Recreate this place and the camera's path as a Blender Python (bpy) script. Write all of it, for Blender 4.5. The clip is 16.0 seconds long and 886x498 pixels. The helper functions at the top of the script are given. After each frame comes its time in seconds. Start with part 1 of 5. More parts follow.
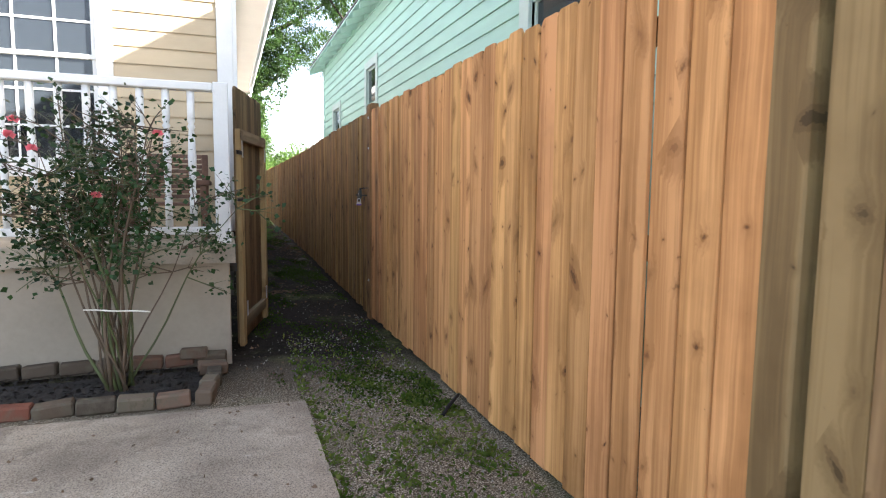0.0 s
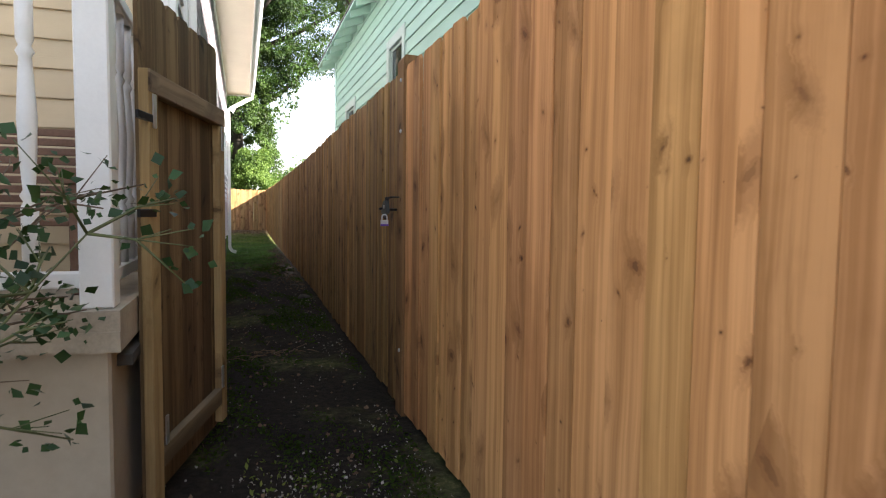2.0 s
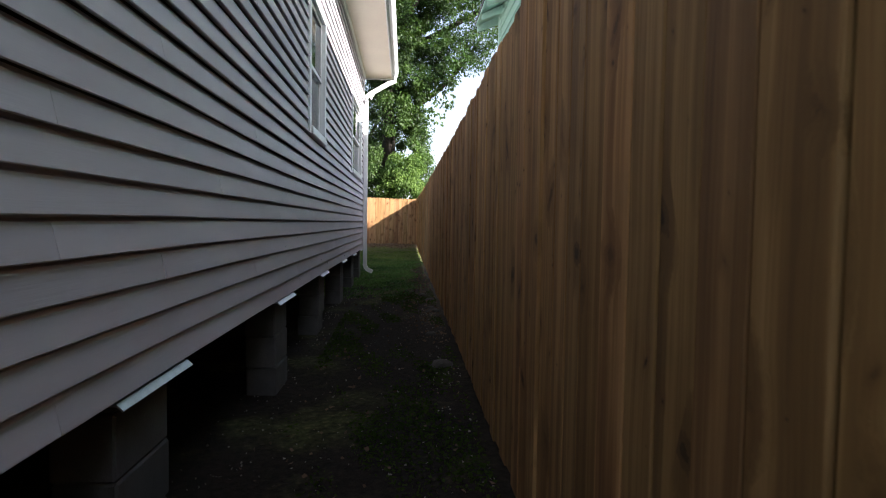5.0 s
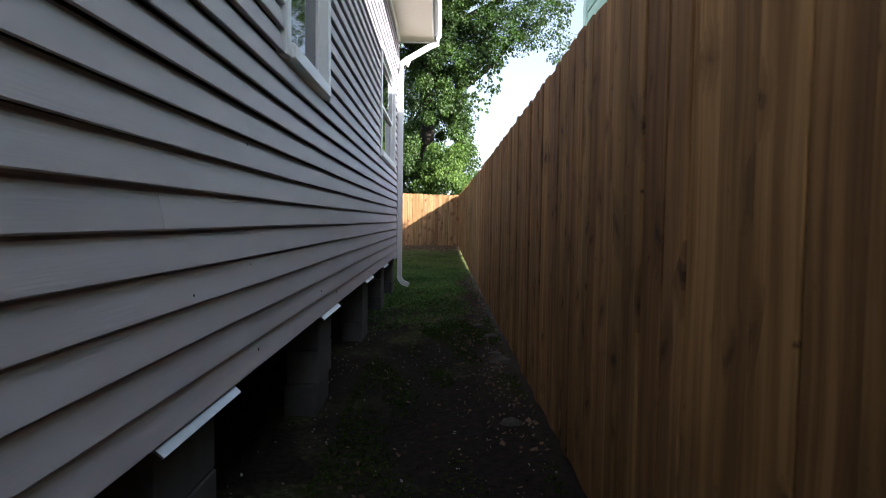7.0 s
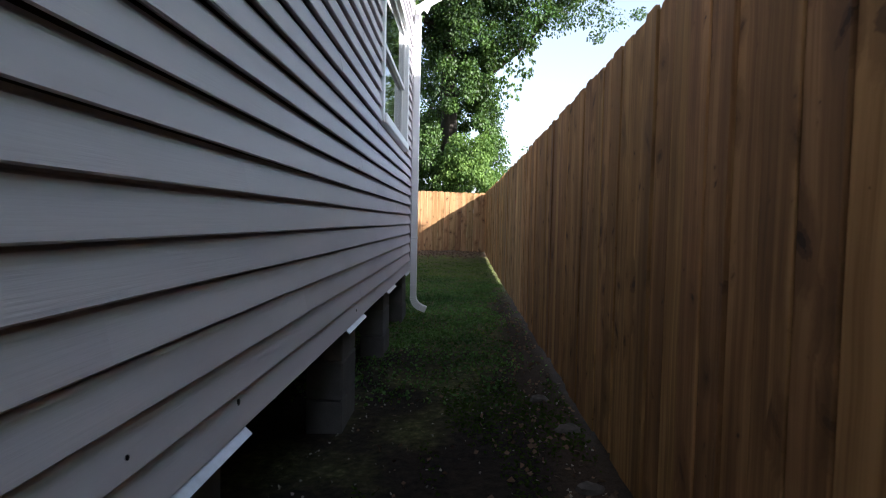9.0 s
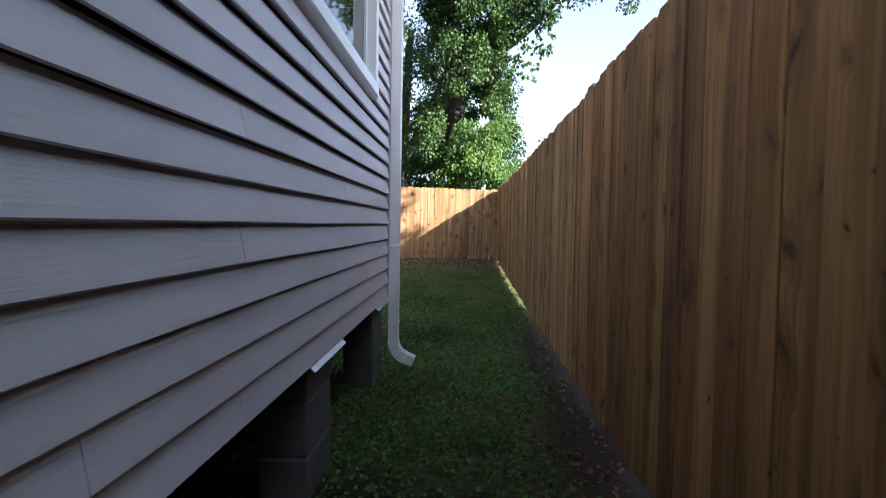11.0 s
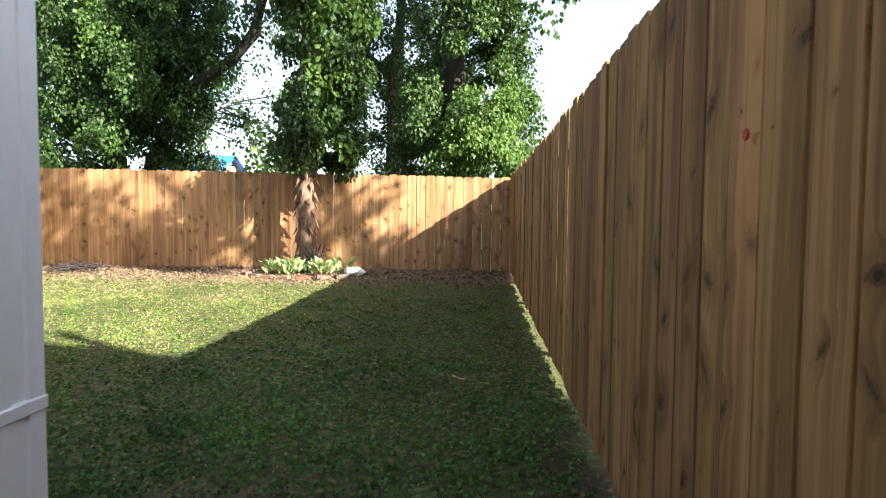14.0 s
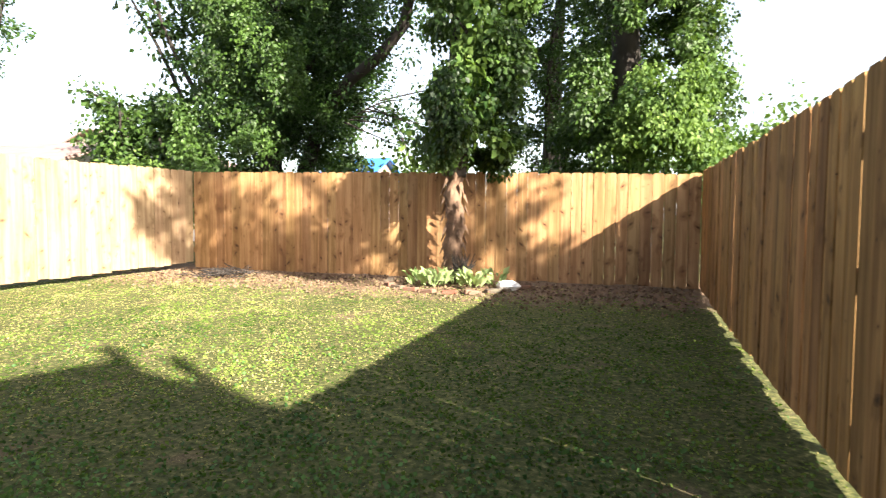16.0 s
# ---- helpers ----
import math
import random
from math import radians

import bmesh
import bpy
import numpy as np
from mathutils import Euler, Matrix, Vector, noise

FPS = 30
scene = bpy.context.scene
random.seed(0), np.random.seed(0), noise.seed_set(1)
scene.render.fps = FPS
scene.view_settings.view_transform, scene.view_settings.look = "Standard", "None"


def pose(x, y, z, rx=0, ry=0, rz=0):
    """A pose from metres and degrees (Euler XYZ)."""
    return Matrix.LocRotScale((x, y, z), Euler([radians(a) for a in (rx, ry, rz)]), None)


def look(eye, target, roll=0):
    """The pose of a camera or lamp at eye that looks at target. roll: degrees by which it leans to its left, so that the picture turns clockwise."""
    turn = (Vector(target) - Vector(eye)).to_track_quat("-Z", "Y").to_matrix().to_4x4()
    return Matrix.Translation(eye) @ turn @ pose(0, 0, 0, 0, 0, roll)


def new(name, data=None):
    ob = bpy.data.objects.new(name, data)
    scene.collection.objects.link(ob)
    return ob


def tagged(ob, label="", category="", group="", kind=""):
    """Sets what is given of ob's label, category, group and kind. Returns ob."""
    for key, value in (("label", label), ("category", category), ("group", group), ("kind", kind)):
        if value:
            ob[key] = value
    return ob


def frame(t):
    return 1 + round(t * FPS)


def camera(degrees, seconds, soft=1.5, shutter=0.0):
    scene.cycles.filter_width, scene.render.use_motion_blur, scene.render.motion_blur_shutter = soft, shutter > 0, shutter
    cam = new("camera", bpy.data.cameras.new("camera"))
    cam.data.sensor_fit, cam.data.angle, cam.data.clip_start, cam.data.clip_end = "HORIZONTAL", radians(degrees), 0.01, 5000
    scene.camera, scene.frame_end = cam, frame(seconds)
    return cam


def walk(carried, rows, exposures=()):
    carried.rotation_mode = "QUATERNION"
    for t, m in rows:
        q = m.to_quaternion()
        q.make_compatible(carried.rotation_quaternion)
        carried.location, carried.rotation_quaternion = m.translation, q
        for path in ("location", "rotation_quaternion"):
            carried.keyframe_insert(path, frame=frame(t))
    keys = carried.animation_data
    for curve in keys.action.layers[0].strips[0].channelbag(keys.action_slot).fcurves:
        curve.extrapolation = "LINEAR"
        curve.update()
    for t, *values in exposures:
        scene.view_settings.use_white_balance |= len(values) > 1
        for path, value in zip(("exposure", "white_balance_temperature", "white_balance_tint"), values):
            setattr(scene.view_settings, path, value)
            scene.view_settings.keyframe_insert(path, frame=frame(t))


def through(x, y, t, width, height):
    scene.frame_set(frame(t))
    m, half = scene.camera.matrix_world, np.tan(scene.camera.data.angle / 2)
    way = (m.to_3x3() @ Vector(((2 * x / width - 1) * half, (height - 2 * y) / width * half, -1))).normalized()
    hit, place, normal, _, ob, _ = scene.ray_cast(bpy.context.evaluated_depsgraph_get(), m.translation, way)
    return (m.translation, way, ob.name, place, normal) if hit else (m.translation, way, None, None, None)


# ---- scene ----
cam = camera(73.1, 16.0, soft=1.1, shutter=0.12)
PATH = [
    (0, (-0.109, -2.088, 1.344), (0.513, -0.366, 1.163), 0.6),
    (0.5, (0.034, -1.499, 1.355), (0.617, 0.237, 1.183), 0.7),
    (1, (0.154, -0.862, 1.333), (0.743, 0.872, 1.160), 0.8),
    (1.5, (0.253, -0.255, 1.289), (0.841, 1.479, 1.112), 0.7),
    (2, (0.330, 0.338, 1.278), (0.914, 2.078, 1.160), 0.7),
    (2.5, (0.459, 0.914, 1.235), (1.038, 2.659, 1.156), 0.5),
    (3, (0.564, 1.484, 1.243), (1.126, 3.235, 1.167), 0.6),
    (3.5, (0.695, 2.050, 1.228), (1.162, 3.828, 1.151), 0.7),
    (4, (0.765, 2.665, 1.225), (1.019, 4.486, 1.146), 0.6),
    (4.5, (0.773, 3.216, 1.210), (0.983, 5.043, 1.128), 0.8),
    (5, (0.784, 3.789, 1.199), (0.903, 5.622, 1.117), 0.9),
    (5.2, (0.784, 4.026, 1.207), (0.871, 5.861, 1.123), 1),
    (7.3, (0.627, 6.566, 1.235), (0.628, 8.404, 1.144), 0.7),
    (7.5, (0.606, 6.797, 1.236), (0.601, 8.635, 1.148), 0.6),
    (8, (0.567, 7.381, 1.285), (0.543, 9.219, 1.191), 0.5),
    (8.5, (0.567, 7.979, 1.240), (0.532, 9.816, 1.147), 1.2),
    (9, (0.552, 8.559, 1.239), (0.500, 10.396, 1.151), 1.2),
    (11.3, (0.546, 11.439, 1.198), (0.467, 13.277, 1.121), 1),
    (11.5, (0.546, 11.677, 1.207), (0.464, 13.513, 1.123), 1),
    (12, (0.544, 12.260, 1.250), (0.454, 14.096, 1.163), 0.9),
    (12.5, (0.523, 12.849, 1.247), (0.422, 14.684, 1.158), 0.9),
    (13, (0.539, 13.403, 1.247), (0.438, 15.237, 1.156), 1),
    (13.3, (0.603, 13.748, 1.271), (0.494, 15.583, 1.178), 0.9),
    (13.5, (0.628, 13.962, 1.263), (0.519, 15.796, 1.174), 0.7),
    (14, (0.678, 14.455, 1.301), (0.569, 16.289, 1.206), 0.5),
    (14.5, (0.698, 14.840, 1.343), (0.583, 16.673, 1.250), 0.5),
    (15, (0.602, 15.163, 1.365), (0.481, 16.997, 1.271), 0.5),
    (15.5, (0.456, 15.452, 1.355), (0.269, 17.280, 1.265), 0.6),
    (16, (0.346, 15.757, 1.369), (-0.213, 17.508, 1.270), 0.5),
]
EXPOSURES = [(0, 3.05, 6100, 12), (2, 2.8, 6600, 13), (3, 2.52, 6600, 13), (3.5, 2.28, 6600, 13), (4.2, 2.12, 6300, 14), (5, 2.18, 6100, 14), (9, 2.22, 5800, 14), (12.5, 2.42, 5500, 14), (14.5, 2.5, 6300, 13), (16, 2.6, 6600, 13)]
walk(cam, [(t, look(eye, target, roll)) for t, eye, target, roll in PATH], EXPOSURES)

# world and sun
SUN_TO = Vector((1.6, -1.0, 1.0)).normalized()
world = bpy.data.worlds.new("sky")
scene.world = world
world.use_nodes = True
wn = world.node_tree
sky = wn.nodes.new("ShaderNodeTexSky")
sky.sky_type = "NISHITA"
sky.sun_disc = False
sky.sun_elevation = math.asin(SUN_TO.z)
sky.sun_rotation = math.atan2(SUN_TO.x, SUN_TO.y)
sky.air_density, sky.dust_density, sky.ozone_density = 1.0, 2.0, 1.0
haze = wn.nodes.new("ShaderNodeHueSaturation")
haze.inputs["Saturation"].default_value = 0.62
wn.links.new(sky.outputs[0], haze.inputs["Color"])
wn.links.new(haze.outputs[0], wn.nodes["Background"].inputs[0])
wn.nodes["Background"].inputs[1].default_value = 0.082
sun_data = bpy.data.lights.new("sun", "SUN")
sun_data.energy, sun_data.angle, sun_data.color = 5.0, radians(0.6), (1.0, 0.93, 0.82)
sun = new("sun", sun_data)
sun.matrix_world = look((0, 0, 30), Vector((0, 0, 30)) - SUN_TO)


# ---- materials ----
class Nodes:
    """A small wrapper round one material's node tree."""

    def __init__(self, name, rough=0.6, metal=0.0, spec=0.5):
        self.mat = bpy.data.materials.new(name)
        self.mat.use_nodes = True
        self.t = self.mat.node_tree
        self.b = self.t.nodes["Principled BSDF"]
        self.b.inputs["Roughness"].default_value = rough
        self.b.inputs["Metallic"].default_value = metal
        self.b.inputs["Specular IOR Level"].default_value = spec

    def n(self, kind, **values):
        node = self.t.nodes.new(kind)
        for k, v in values.items():
            node.inputs[k.replace("_", " ")].default_value = v
        return node

    def ln(self, a, b):
        self.t.links.new(a, b)

    def coords(self, scale=(1, 1, 1), shift=True):
        tc = self.n("ShaderNodeTexCoord")
        out = tc.outputs["Object"]
        if shift:
            info = self.n("ShaderNodeObjectInfo")
            mul = self.n("ShaderNodeVectorMath")
            mul.operation = "MULTIPLY_ADD"
            mul.inputs[1].default_value = (37.0, 91.0, 53.0)
            self.ln(info.outputs["Random"], mul.inputs[0])
            self.ln(out, mul.inputs[2])
            out = mul.outputs[0]
        mp = self.n("ShaderNodeMapping")
        mp.inputs["Scale"].default_value = scale
        self.ln(out, mp.inputs["Vector"])
        return mp.outputs[0]

    def noise(self, scale, vec=None, detail=4.0, rough=0.55):
        nd = self.n("ShaderNodeTexNoise", Scale=scale, Detail=detail, Roughness=rough)
        if vec is not None:
            self.ln(vec, nd.inputs["Vector"])
        return nd.outputs["Fac"]

    def ramp(self, fac, stops):
        r = self.n("ShaderNodeValToRGB")
        e = r.color_ramp.elements
        while len(e) < len(stops):
            e.new(0.5)
        for el, (p, c) in zip(e, stops):
            el.position, el.color = p, (*c, 1) if len(c) == 3 else c
        self.ln(fac, r.inputs[0])
        return r.outputs[0]

    def mix(self, fac, a, b, mode="MIX"):
        m = self.n("ShaderNodeMix")
        m.data_type, m.blend_type = "RGBA", mode
        for sock, v in ((m.inputs[0], fac), (m.inputs[6], a), (m.inputs[7], b)):
            if hasattr(v, "is_linked"):
                self.ln(v, sock)
            else:
                sock.default_value = v if isinstance(v, (int, float)) else (*v, 1)
        return m.outputs[2]

    def math(self, op, a, b=0.0, clamp=False):
        m = self.n("ShaderNodeMath")
        m.operation, m.use_clamp = op, clamp
        for sock, v in ((m.inputs[0], a), (m.inputs[1], b)):
            if hasattr(v, "is_linked"):
                self.ln(v, sock)
            else:
                sock.default_value = v
        return m.outputs[0]

    def random(self):
        return self.n("ShaderNodeObjectInfo").outputs["Random"]

    def island(self):
        return self.n("ShaderNodeNewGeometry").outputs["Random Per Island"]

    def shade(self, color, rnd, spread=0.3, hue=0.0):
        h = self.n("ShaderNodeHueSaturation")
        self.ln(self.math("MULTIPLY_ADD", rnd, spread), h.inputs["Value"])
        h.inputs["Value"].links[0].from_node.inputs[2].default_value = 1 - spread / 2
        if hue:
            k = self.math("FRACT", self.math("MULTIPLY", rnd, 7.31))
            self.ln(self.math("MULTIPLY_ADD", k, hue), h.inputs["Hue"])
            h.inputs["Hue"].links[0].from_node.inputs[2].default_value = 0.5 - hue / 2
        self.ln(color, h.inputs["Color"])
        return h.outputs[0]

    def bump(self, height, strength=0.3, distance=0.01):
        b = self.n("ShaderNodeBump", Strength=strength, Distance=distance)
        self.ln(height, b.inputs["Height"])
        self.ln(b.outputs[0], self.b.inputs["Normal"])

    def color(self, c):
        if hasattr(c, "is_linked"):
            self.ln(c, self.b.inputs["Base Color"])
        else:
            self.b.inputs["Base Color"].default_value = (*c, 1)
        return self


def wood(name, light, mid, dark, axis="z", spread=0.35, knots=True, rough=0.75, across="y"):
    """Sawn pine: stripes along the grain that bend round the knots, brown knots with a dark heart, a shade of its own for each board."""
    m = Nodes(name, rough, spec=0.25)
    ia, il = "xyz".index(across), "xyz".index(axis)
    vec = m.coords()
    nz = m.n("ShaderNodeTexNoise", Scale=2.3, Detail=1.0)
    m.ln(vec, nz.inputs["Vector"])
    warp = m.n("ShaderNodeVectorMath")
    warp.operation = "MULTIPLY_ADD"
    warp.inputs[1].default_value = (0.03, 0.03, 0.03)
    m.ln(nz.outputs["Color"], warp.inputs[0])
    m.ln(vec, warp.inputs[2])
    xyz = m.n("ShaderNodeSeparateXYZ")
    m.ln(warp.outputs[0], xyz.inputs[0])
    side, along = xyz.outputs[ia], xyz.outputs[il]

    def knot_layer(wide, tall, keep, radius, slant):
        """Cells of wide x tall metres; a share of them hold one slanting knot. Gives heart, ring and halo."""
        cell = m.n("ShaderNodeCombineXYZ")
        m.ln(m.math("MULTIPLY", side, 1 / wide), cell.inputs[0])
        m.ln(m.math("MULTIPLY", along, 1 / tall), cell.inputs[1])
        v = m.n("ShaderNodeTexVoronoi", Scale=1.0, Randomness=0.9)
        v.voronoi_dimensions = "2D"
        m.ln(cell.outputs[0], v.inputs["Vector"])
        seed = m.n("ShaderNodeSeparateColor")
        m.ln(v.outputs["Color"], seed.inputs[0])
        off = m.n("ShaderNodeVectorMath")
        off.operation = "SUBTRACT"
        m.ln(cell.outputs[0], off.inputs[0])
        m.ln(v.outputs["Position"], off.inputs[1])
        d = m.n("ShaderNodeSeparateXYZ")
        m.ln(off.outputs[0], d.inputs[0])
        dx, dz = m.math("MULTIPLY", d.outputs[0], wide), m.math("MULTIPLY", d.outputs[1], tall)
        tilt = m.math("MULTIPLY", m.math("SUBTRACT", seed.outputs[1], 0.5), slant)
        dz2 = m.math("SUBTRACT", dz, m.math("MULTIPLY", dx, tilt))
        rough_edge = m.math("MULTIPLY", m.math("SUBTRACT", m.noise(70.0, vec, 2.0), 0.5), radius * 0.8)
        size = m.math("MULTIPLY", m.math("SUBTRACT", seed.outputs[0], 1 - keep, True), radius / keep)

        def dist(sx, sz):
            q = m.math("SQRT", m.math("ADD", m.math("POWER", m.math("MULTIPLY", dx, sx), 2.0), m.math("POWER", m.math("MULTIPLY", dz2, sz), 2.0)))
            return m.math("ADD", q, rough_edge)
        near, far = dist(0.85, 1.1), dist(0.8, 0.6)
        heart = m.math("MULTIPLY", m.math("SUBTRACT", m.math("MULTIPLY", size, 0.55), near), 260.0, True)
        ring = m.math("MULTIPLY", m.math("SUBTRACT", m.math("MULTIPLY", size, 1.15), near), 130.0, True)
        halo = m.math("MULTIPLY", m.math("SUBTRACT", m.math("MULTIPLY", size, 2.3), far), 34.0, True)
        return heart, ring, halo, seed.outputs[2]
    if knots:
        big = knot_layer(0.12, 0.33, 0.55, 0.036, 2.2)
        small = knot_layer(0.07, 0.19, 0.3, 0.012, 1.5)
        push = m.math("MULTIPLY", m.math("ADD", big[2], m.math("MULTIPLY", small[2], 0.5)), 0.022)
        side = m.math("ADD", side, push)
    grain = m.n("ShaderNodeCombineXYZ")
    for k in range(3):
        m.ln(side if k == ia else xyz.outputs[k], grain.inputs[k])

    def streak(width, length, detail, r=0.55):
        mp = m.n("ShaderNodeMapping")
        mp.inputs["Scale"].default_value = [1 / length if k == il else 1 / width for k in range(3)]
        m.ln(grain.outputs[0], mp.inputs["Vector"])
        return m.noise(1.0, mp.outputs[0], detail, r)
    fine, stripe, broad = streak(0.011, 0.9, 5.0, 0.6), streak(0.034, 2.2, 2.0), streak(0.09, 1.6, 2.0)
    both = m.math("ADD", m.math("MULTIPLY", fine, 0.24), m.math("ADD", m.math("MULTIPLY", stripe, 0.28), m.math("MULTIPLY", broad, 0.48)))
    col = m.ramp(both, [(0.39, tuple(0.45 * p + 0.55 * q for p, q in zip(dark, mid))), (0.48, mid), (0.58, light)])
    if knots:
        for heart, ring, halo, seed in (big, small):
            tone = m.math("MULTIPLY_ADD", seed, 0.8)
            tone.node.inputs[2].default_value = 0.15
            col = m.mix(m.math("MULTIPLY", halo, 0.55), col, tuple(0.45 * p + 0.55 * q for p, q in zip(mid, dark)))
            col = m.mix(m.math("MULTIPLY", ring, m.math("MULTIPLY", tone, 0.8)), col, dark)
            col = m.mix(m.math("MULTIPLY", heart, m.math("MULTIPLY", tone, 0.85)), col, tuple(c * 0.3 for c in dark))
    stain = m.ramp(m.noise(1.4, vec, 5.0, 0.65), [(0.50, (1, 1, 1)), (0.78, (0.70, 0.68, 0.66))])
    col = m.mix(1.0, col, stain, "MULTIPLY")
    col = m.shade(col, m.random(), spread, 0.014)
    m.color(col)
    m.bump(fine, 0.35, 0.004)
    return m.mat


def plain(name, color, rough=0.5, metal=0.0, var=0.12, scale=6.0, bump=0.1, spec=0.5, spread=0.0):
    """Painted, moulded or cast surface with faint cloudy wear."""
    m = Nodes(name, rough, metal, spec)
    vec = m.coords()
    big, small = m.noise(scale, vec, 3.0), m.noise(scale * 14, vec, 4.0)
    both = m.math("ADD", m.math("MULTIPLY", big, 0.65), m.math("MULTIPLY", small, 0.35))
    col = m.ramp(both, [(0.3, tuple(c * (1 - var) for c in color)), (0.7, tuple(min(1, c * (1 + var)) for c in color))])
    if spread:
        col = m.shade(col, m.random(), spread)
    m.color(col)
    if bump:
        m.bump(small, bump, 0.004)
    return m.mat


def foliage(name, dark, mid, light, rough=0.6, through=0.35, spec=0.18):
    """Leaves: every leaf its own green, some light coming through."""
    m = Nodes(name, rough, spec=spec)
    isl = m.island()
    col = m.ramp(isl, [(0.0, dark), (0.55, mid), (1.0, light)])
    col = m.mix(0.5, col, m.ramp(m.noise(0.9, m.coords(shift=False)), [(0.42, dark), (0.62, light)]))
    m.color(col)
    tr = m.n("ShaderNodeBsdfTranslucent")
    m.ln(m.mix(0.5, col, (0.22, 0.38, 0.04), "MIX"), tr.inputs["Color"])
    ms = m.n("ShaderNodeMixShader", Fac=through)
    m.ln(m.b.outputs[0], ms.inputs[1])
    m.ln(tr.outputs[0], ms.inputs[2])
    m.ln(ms.outputs[0], m.t.nodes["Material Output"].inputs["Surface"])
    return m.mat


# Brighter pine: the open front's extra light is put into this colour.
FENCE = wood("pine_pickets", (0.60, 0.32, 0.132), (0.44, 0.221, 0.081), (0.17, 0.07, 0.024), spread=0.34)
# Browner weathered pine; the passage's shade is also put into its darker tone.
FENCE_OLD_SHADED = wood("weathered_shade_dark_pickets", (0.335, 0.192, 0.074), (0.212, 0.115, 0.041), (0.066, 0.031, 0.011), spread=0.46)
POST = wood("red_brown_post", (0.27, 0.145, 0.062), (0.18, 0.09, 0.036), (0.06, 0.028, 0.012), spread=0.1)
FENCE_BACK = wood("honey_pickets", (0.395, 0.235, 0.106), (0.28, 0.155, 0.064), (0.11, 0.05, 0.019), spread=0.36)
# Pale, less saturated pine: the glare of the sun is put into the colour.
FENCE_PALE = wood("sun_glare_pickets", (0.35, 0.245, 0.145), (0.28, 0.187, 0.104), (0.15, 0.086, 0.042), spread=0.2)
FENCE_GREEN = wood("treated_pine", (0.27, 0.18, 0.085), (0.20, 0.128, 0.057), (0.095, 0.056, 0.023))
GATE_Z = wood("gate_boards", (0.17, 0.112, 0.056), (0.105, 0.064, 0.030), (0.042, 0.023, 0.011), across="x", spread=0.6)
GATE_Y = wood("gate_rails", (0.22, 0.165, 0.105), (0.15, 0.108, 0.066), (0.075, 0.050, 0.030), axis="x", across="z")
GATE_FR = wood("gate_stiles", (0.33, 0.24, 0.115), (0.25, 0.172, 0.078), (0.12, 0.076, 0.034), across="x")


def vinyl(name, color, axis="y"):
    """Embossed vinyl lap siding: fine wood-grain relief along the board, a little dirt."""
    m = Nodes(name, 0.5, spec=0.35)
    vec = m.coords((190, 5, 190) if axis == "y" else (5, 190, 190))
    grain = m.noise(1.0, vec, 3.0)
    dirt = m.noise(1.7, m.coords((1, 0.6, 3)), 5.0)
    col = m.ramp(dirt, [(0.3, tuple(c * 0.86 for c in color)), (0.62, color)])
    col = m.shade(col, m.random(), 0.06)
    m.color(col)
    m.bump(grain, 0.4, 0.002)
    return m.mat


VINYL = vinyl("tan_vinyl_siding", (0.635, 0.595, 0.63))
BEIGE = vinyl("cream_lap_siding", (0.48, 0.385, 0.25), "x")
MINT = vinyl("mint_lap_siding", (0.35, 0.56, 0.455))
WHITE = plain("white_paint", (0.70, 0.70, 0.68), 0.45, var=0.06)
WHITE_PVC = plain("white_vinyl", (0.8, 0.81, 0.82), 0.35, var=0.04, bump=0.03)
CREAM = plain("cream_soffit", (0.72, 0.66, 0.54), 0.6, var=0.06, scale=2.0)
MINT_TRIM = plain("pale_mint_paint", (0.48, 0.68, 0.60), 0.55, var=0.08)
GREY_TRIM = plain("grey_green_trim", (0.42, 0.52, 0.47), 0.55, var=0.08)
PLASTER = plain("painted_cement_render", (0.33, 0.28, 0.215), 0.85, var=0.12, scale=1.8, bump=0.5)
CAP = plain("worn_cement_cap", (0.36, 0.31, 0.24), 0.9, var=0.25, scale=5.0, bump=0.6)
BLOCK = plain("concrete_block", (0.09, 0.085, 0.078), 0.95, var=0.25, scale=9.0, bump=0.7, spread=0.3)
SUNKEN = plain("damp_stone", (0.075, 0.068, 0.058), 0.95, var=0.4, scale=14.0, bump=0.7)
STEEL = plain("galvanised_steel", (0.55, 0.57, 0.6), 0.35, 0.9, var=0.15, scale=20)
LATCH = plain("grey_green_latch_paint", (0.022, 0.027, 0.025), 0.5, 0.3, var=0.3, scale=20)
BLACK = plain("black_iron", (0.02, 0.02, 0.022), 0.5, 0.6, var=0.2, scale=20)
PURPLE = plain("purple_plastic_band", (0.10, 0.04, 0.35), 0.4, var=0.05, bump=0)
SHINGLE = plain("grey_asphalt_shingles", (0.12, 0.115, 0.11), 0.95, var=0.35, scale=5.0, bump=0.8)
# Near-black boards: the shade under the house is put into the colour.
DARK = plain("shade_dark_boards", (0.05, 0.045, 0.04), 0.95, var=0.3)
BARK = plain("dark_bark", (0.028, 0.022, 0.017), 0.95, var=0.45, scale=4.0, bump=1.0)
HUSK = plain("fibrous_palm_bark", (0.15, 0.09, 0.055), 0.95, var=0.55, scale=11.0, bump=1.0)
CANE = plain("rose_canes", (0.11, 0.075, 0.045), 0.7, var=0.4, scale=9.0, bump=0.3)
CANE_GREEN = plain("green_rose_canes", (0.085, 0.10, 0.035), 0.6, var=0.4, scale=9.0, bump=0.3)
STRING = plain("white_string", (0.75, 0.72, 0.62), 0.8)
PETAL = plain("pink_petals", (0.75, 0.16, 0.2), 0.5, var=0.25, scale=20)
RED_PAINT = plain("red_paint", (0.38, 0.03, 0.02), 0.6, var=0.3, scale=40)
MULCH = plain("black_mulch", (0.022, 0.017, 0.013), 0.95, var=0.6, scale=25, bump=1.0)
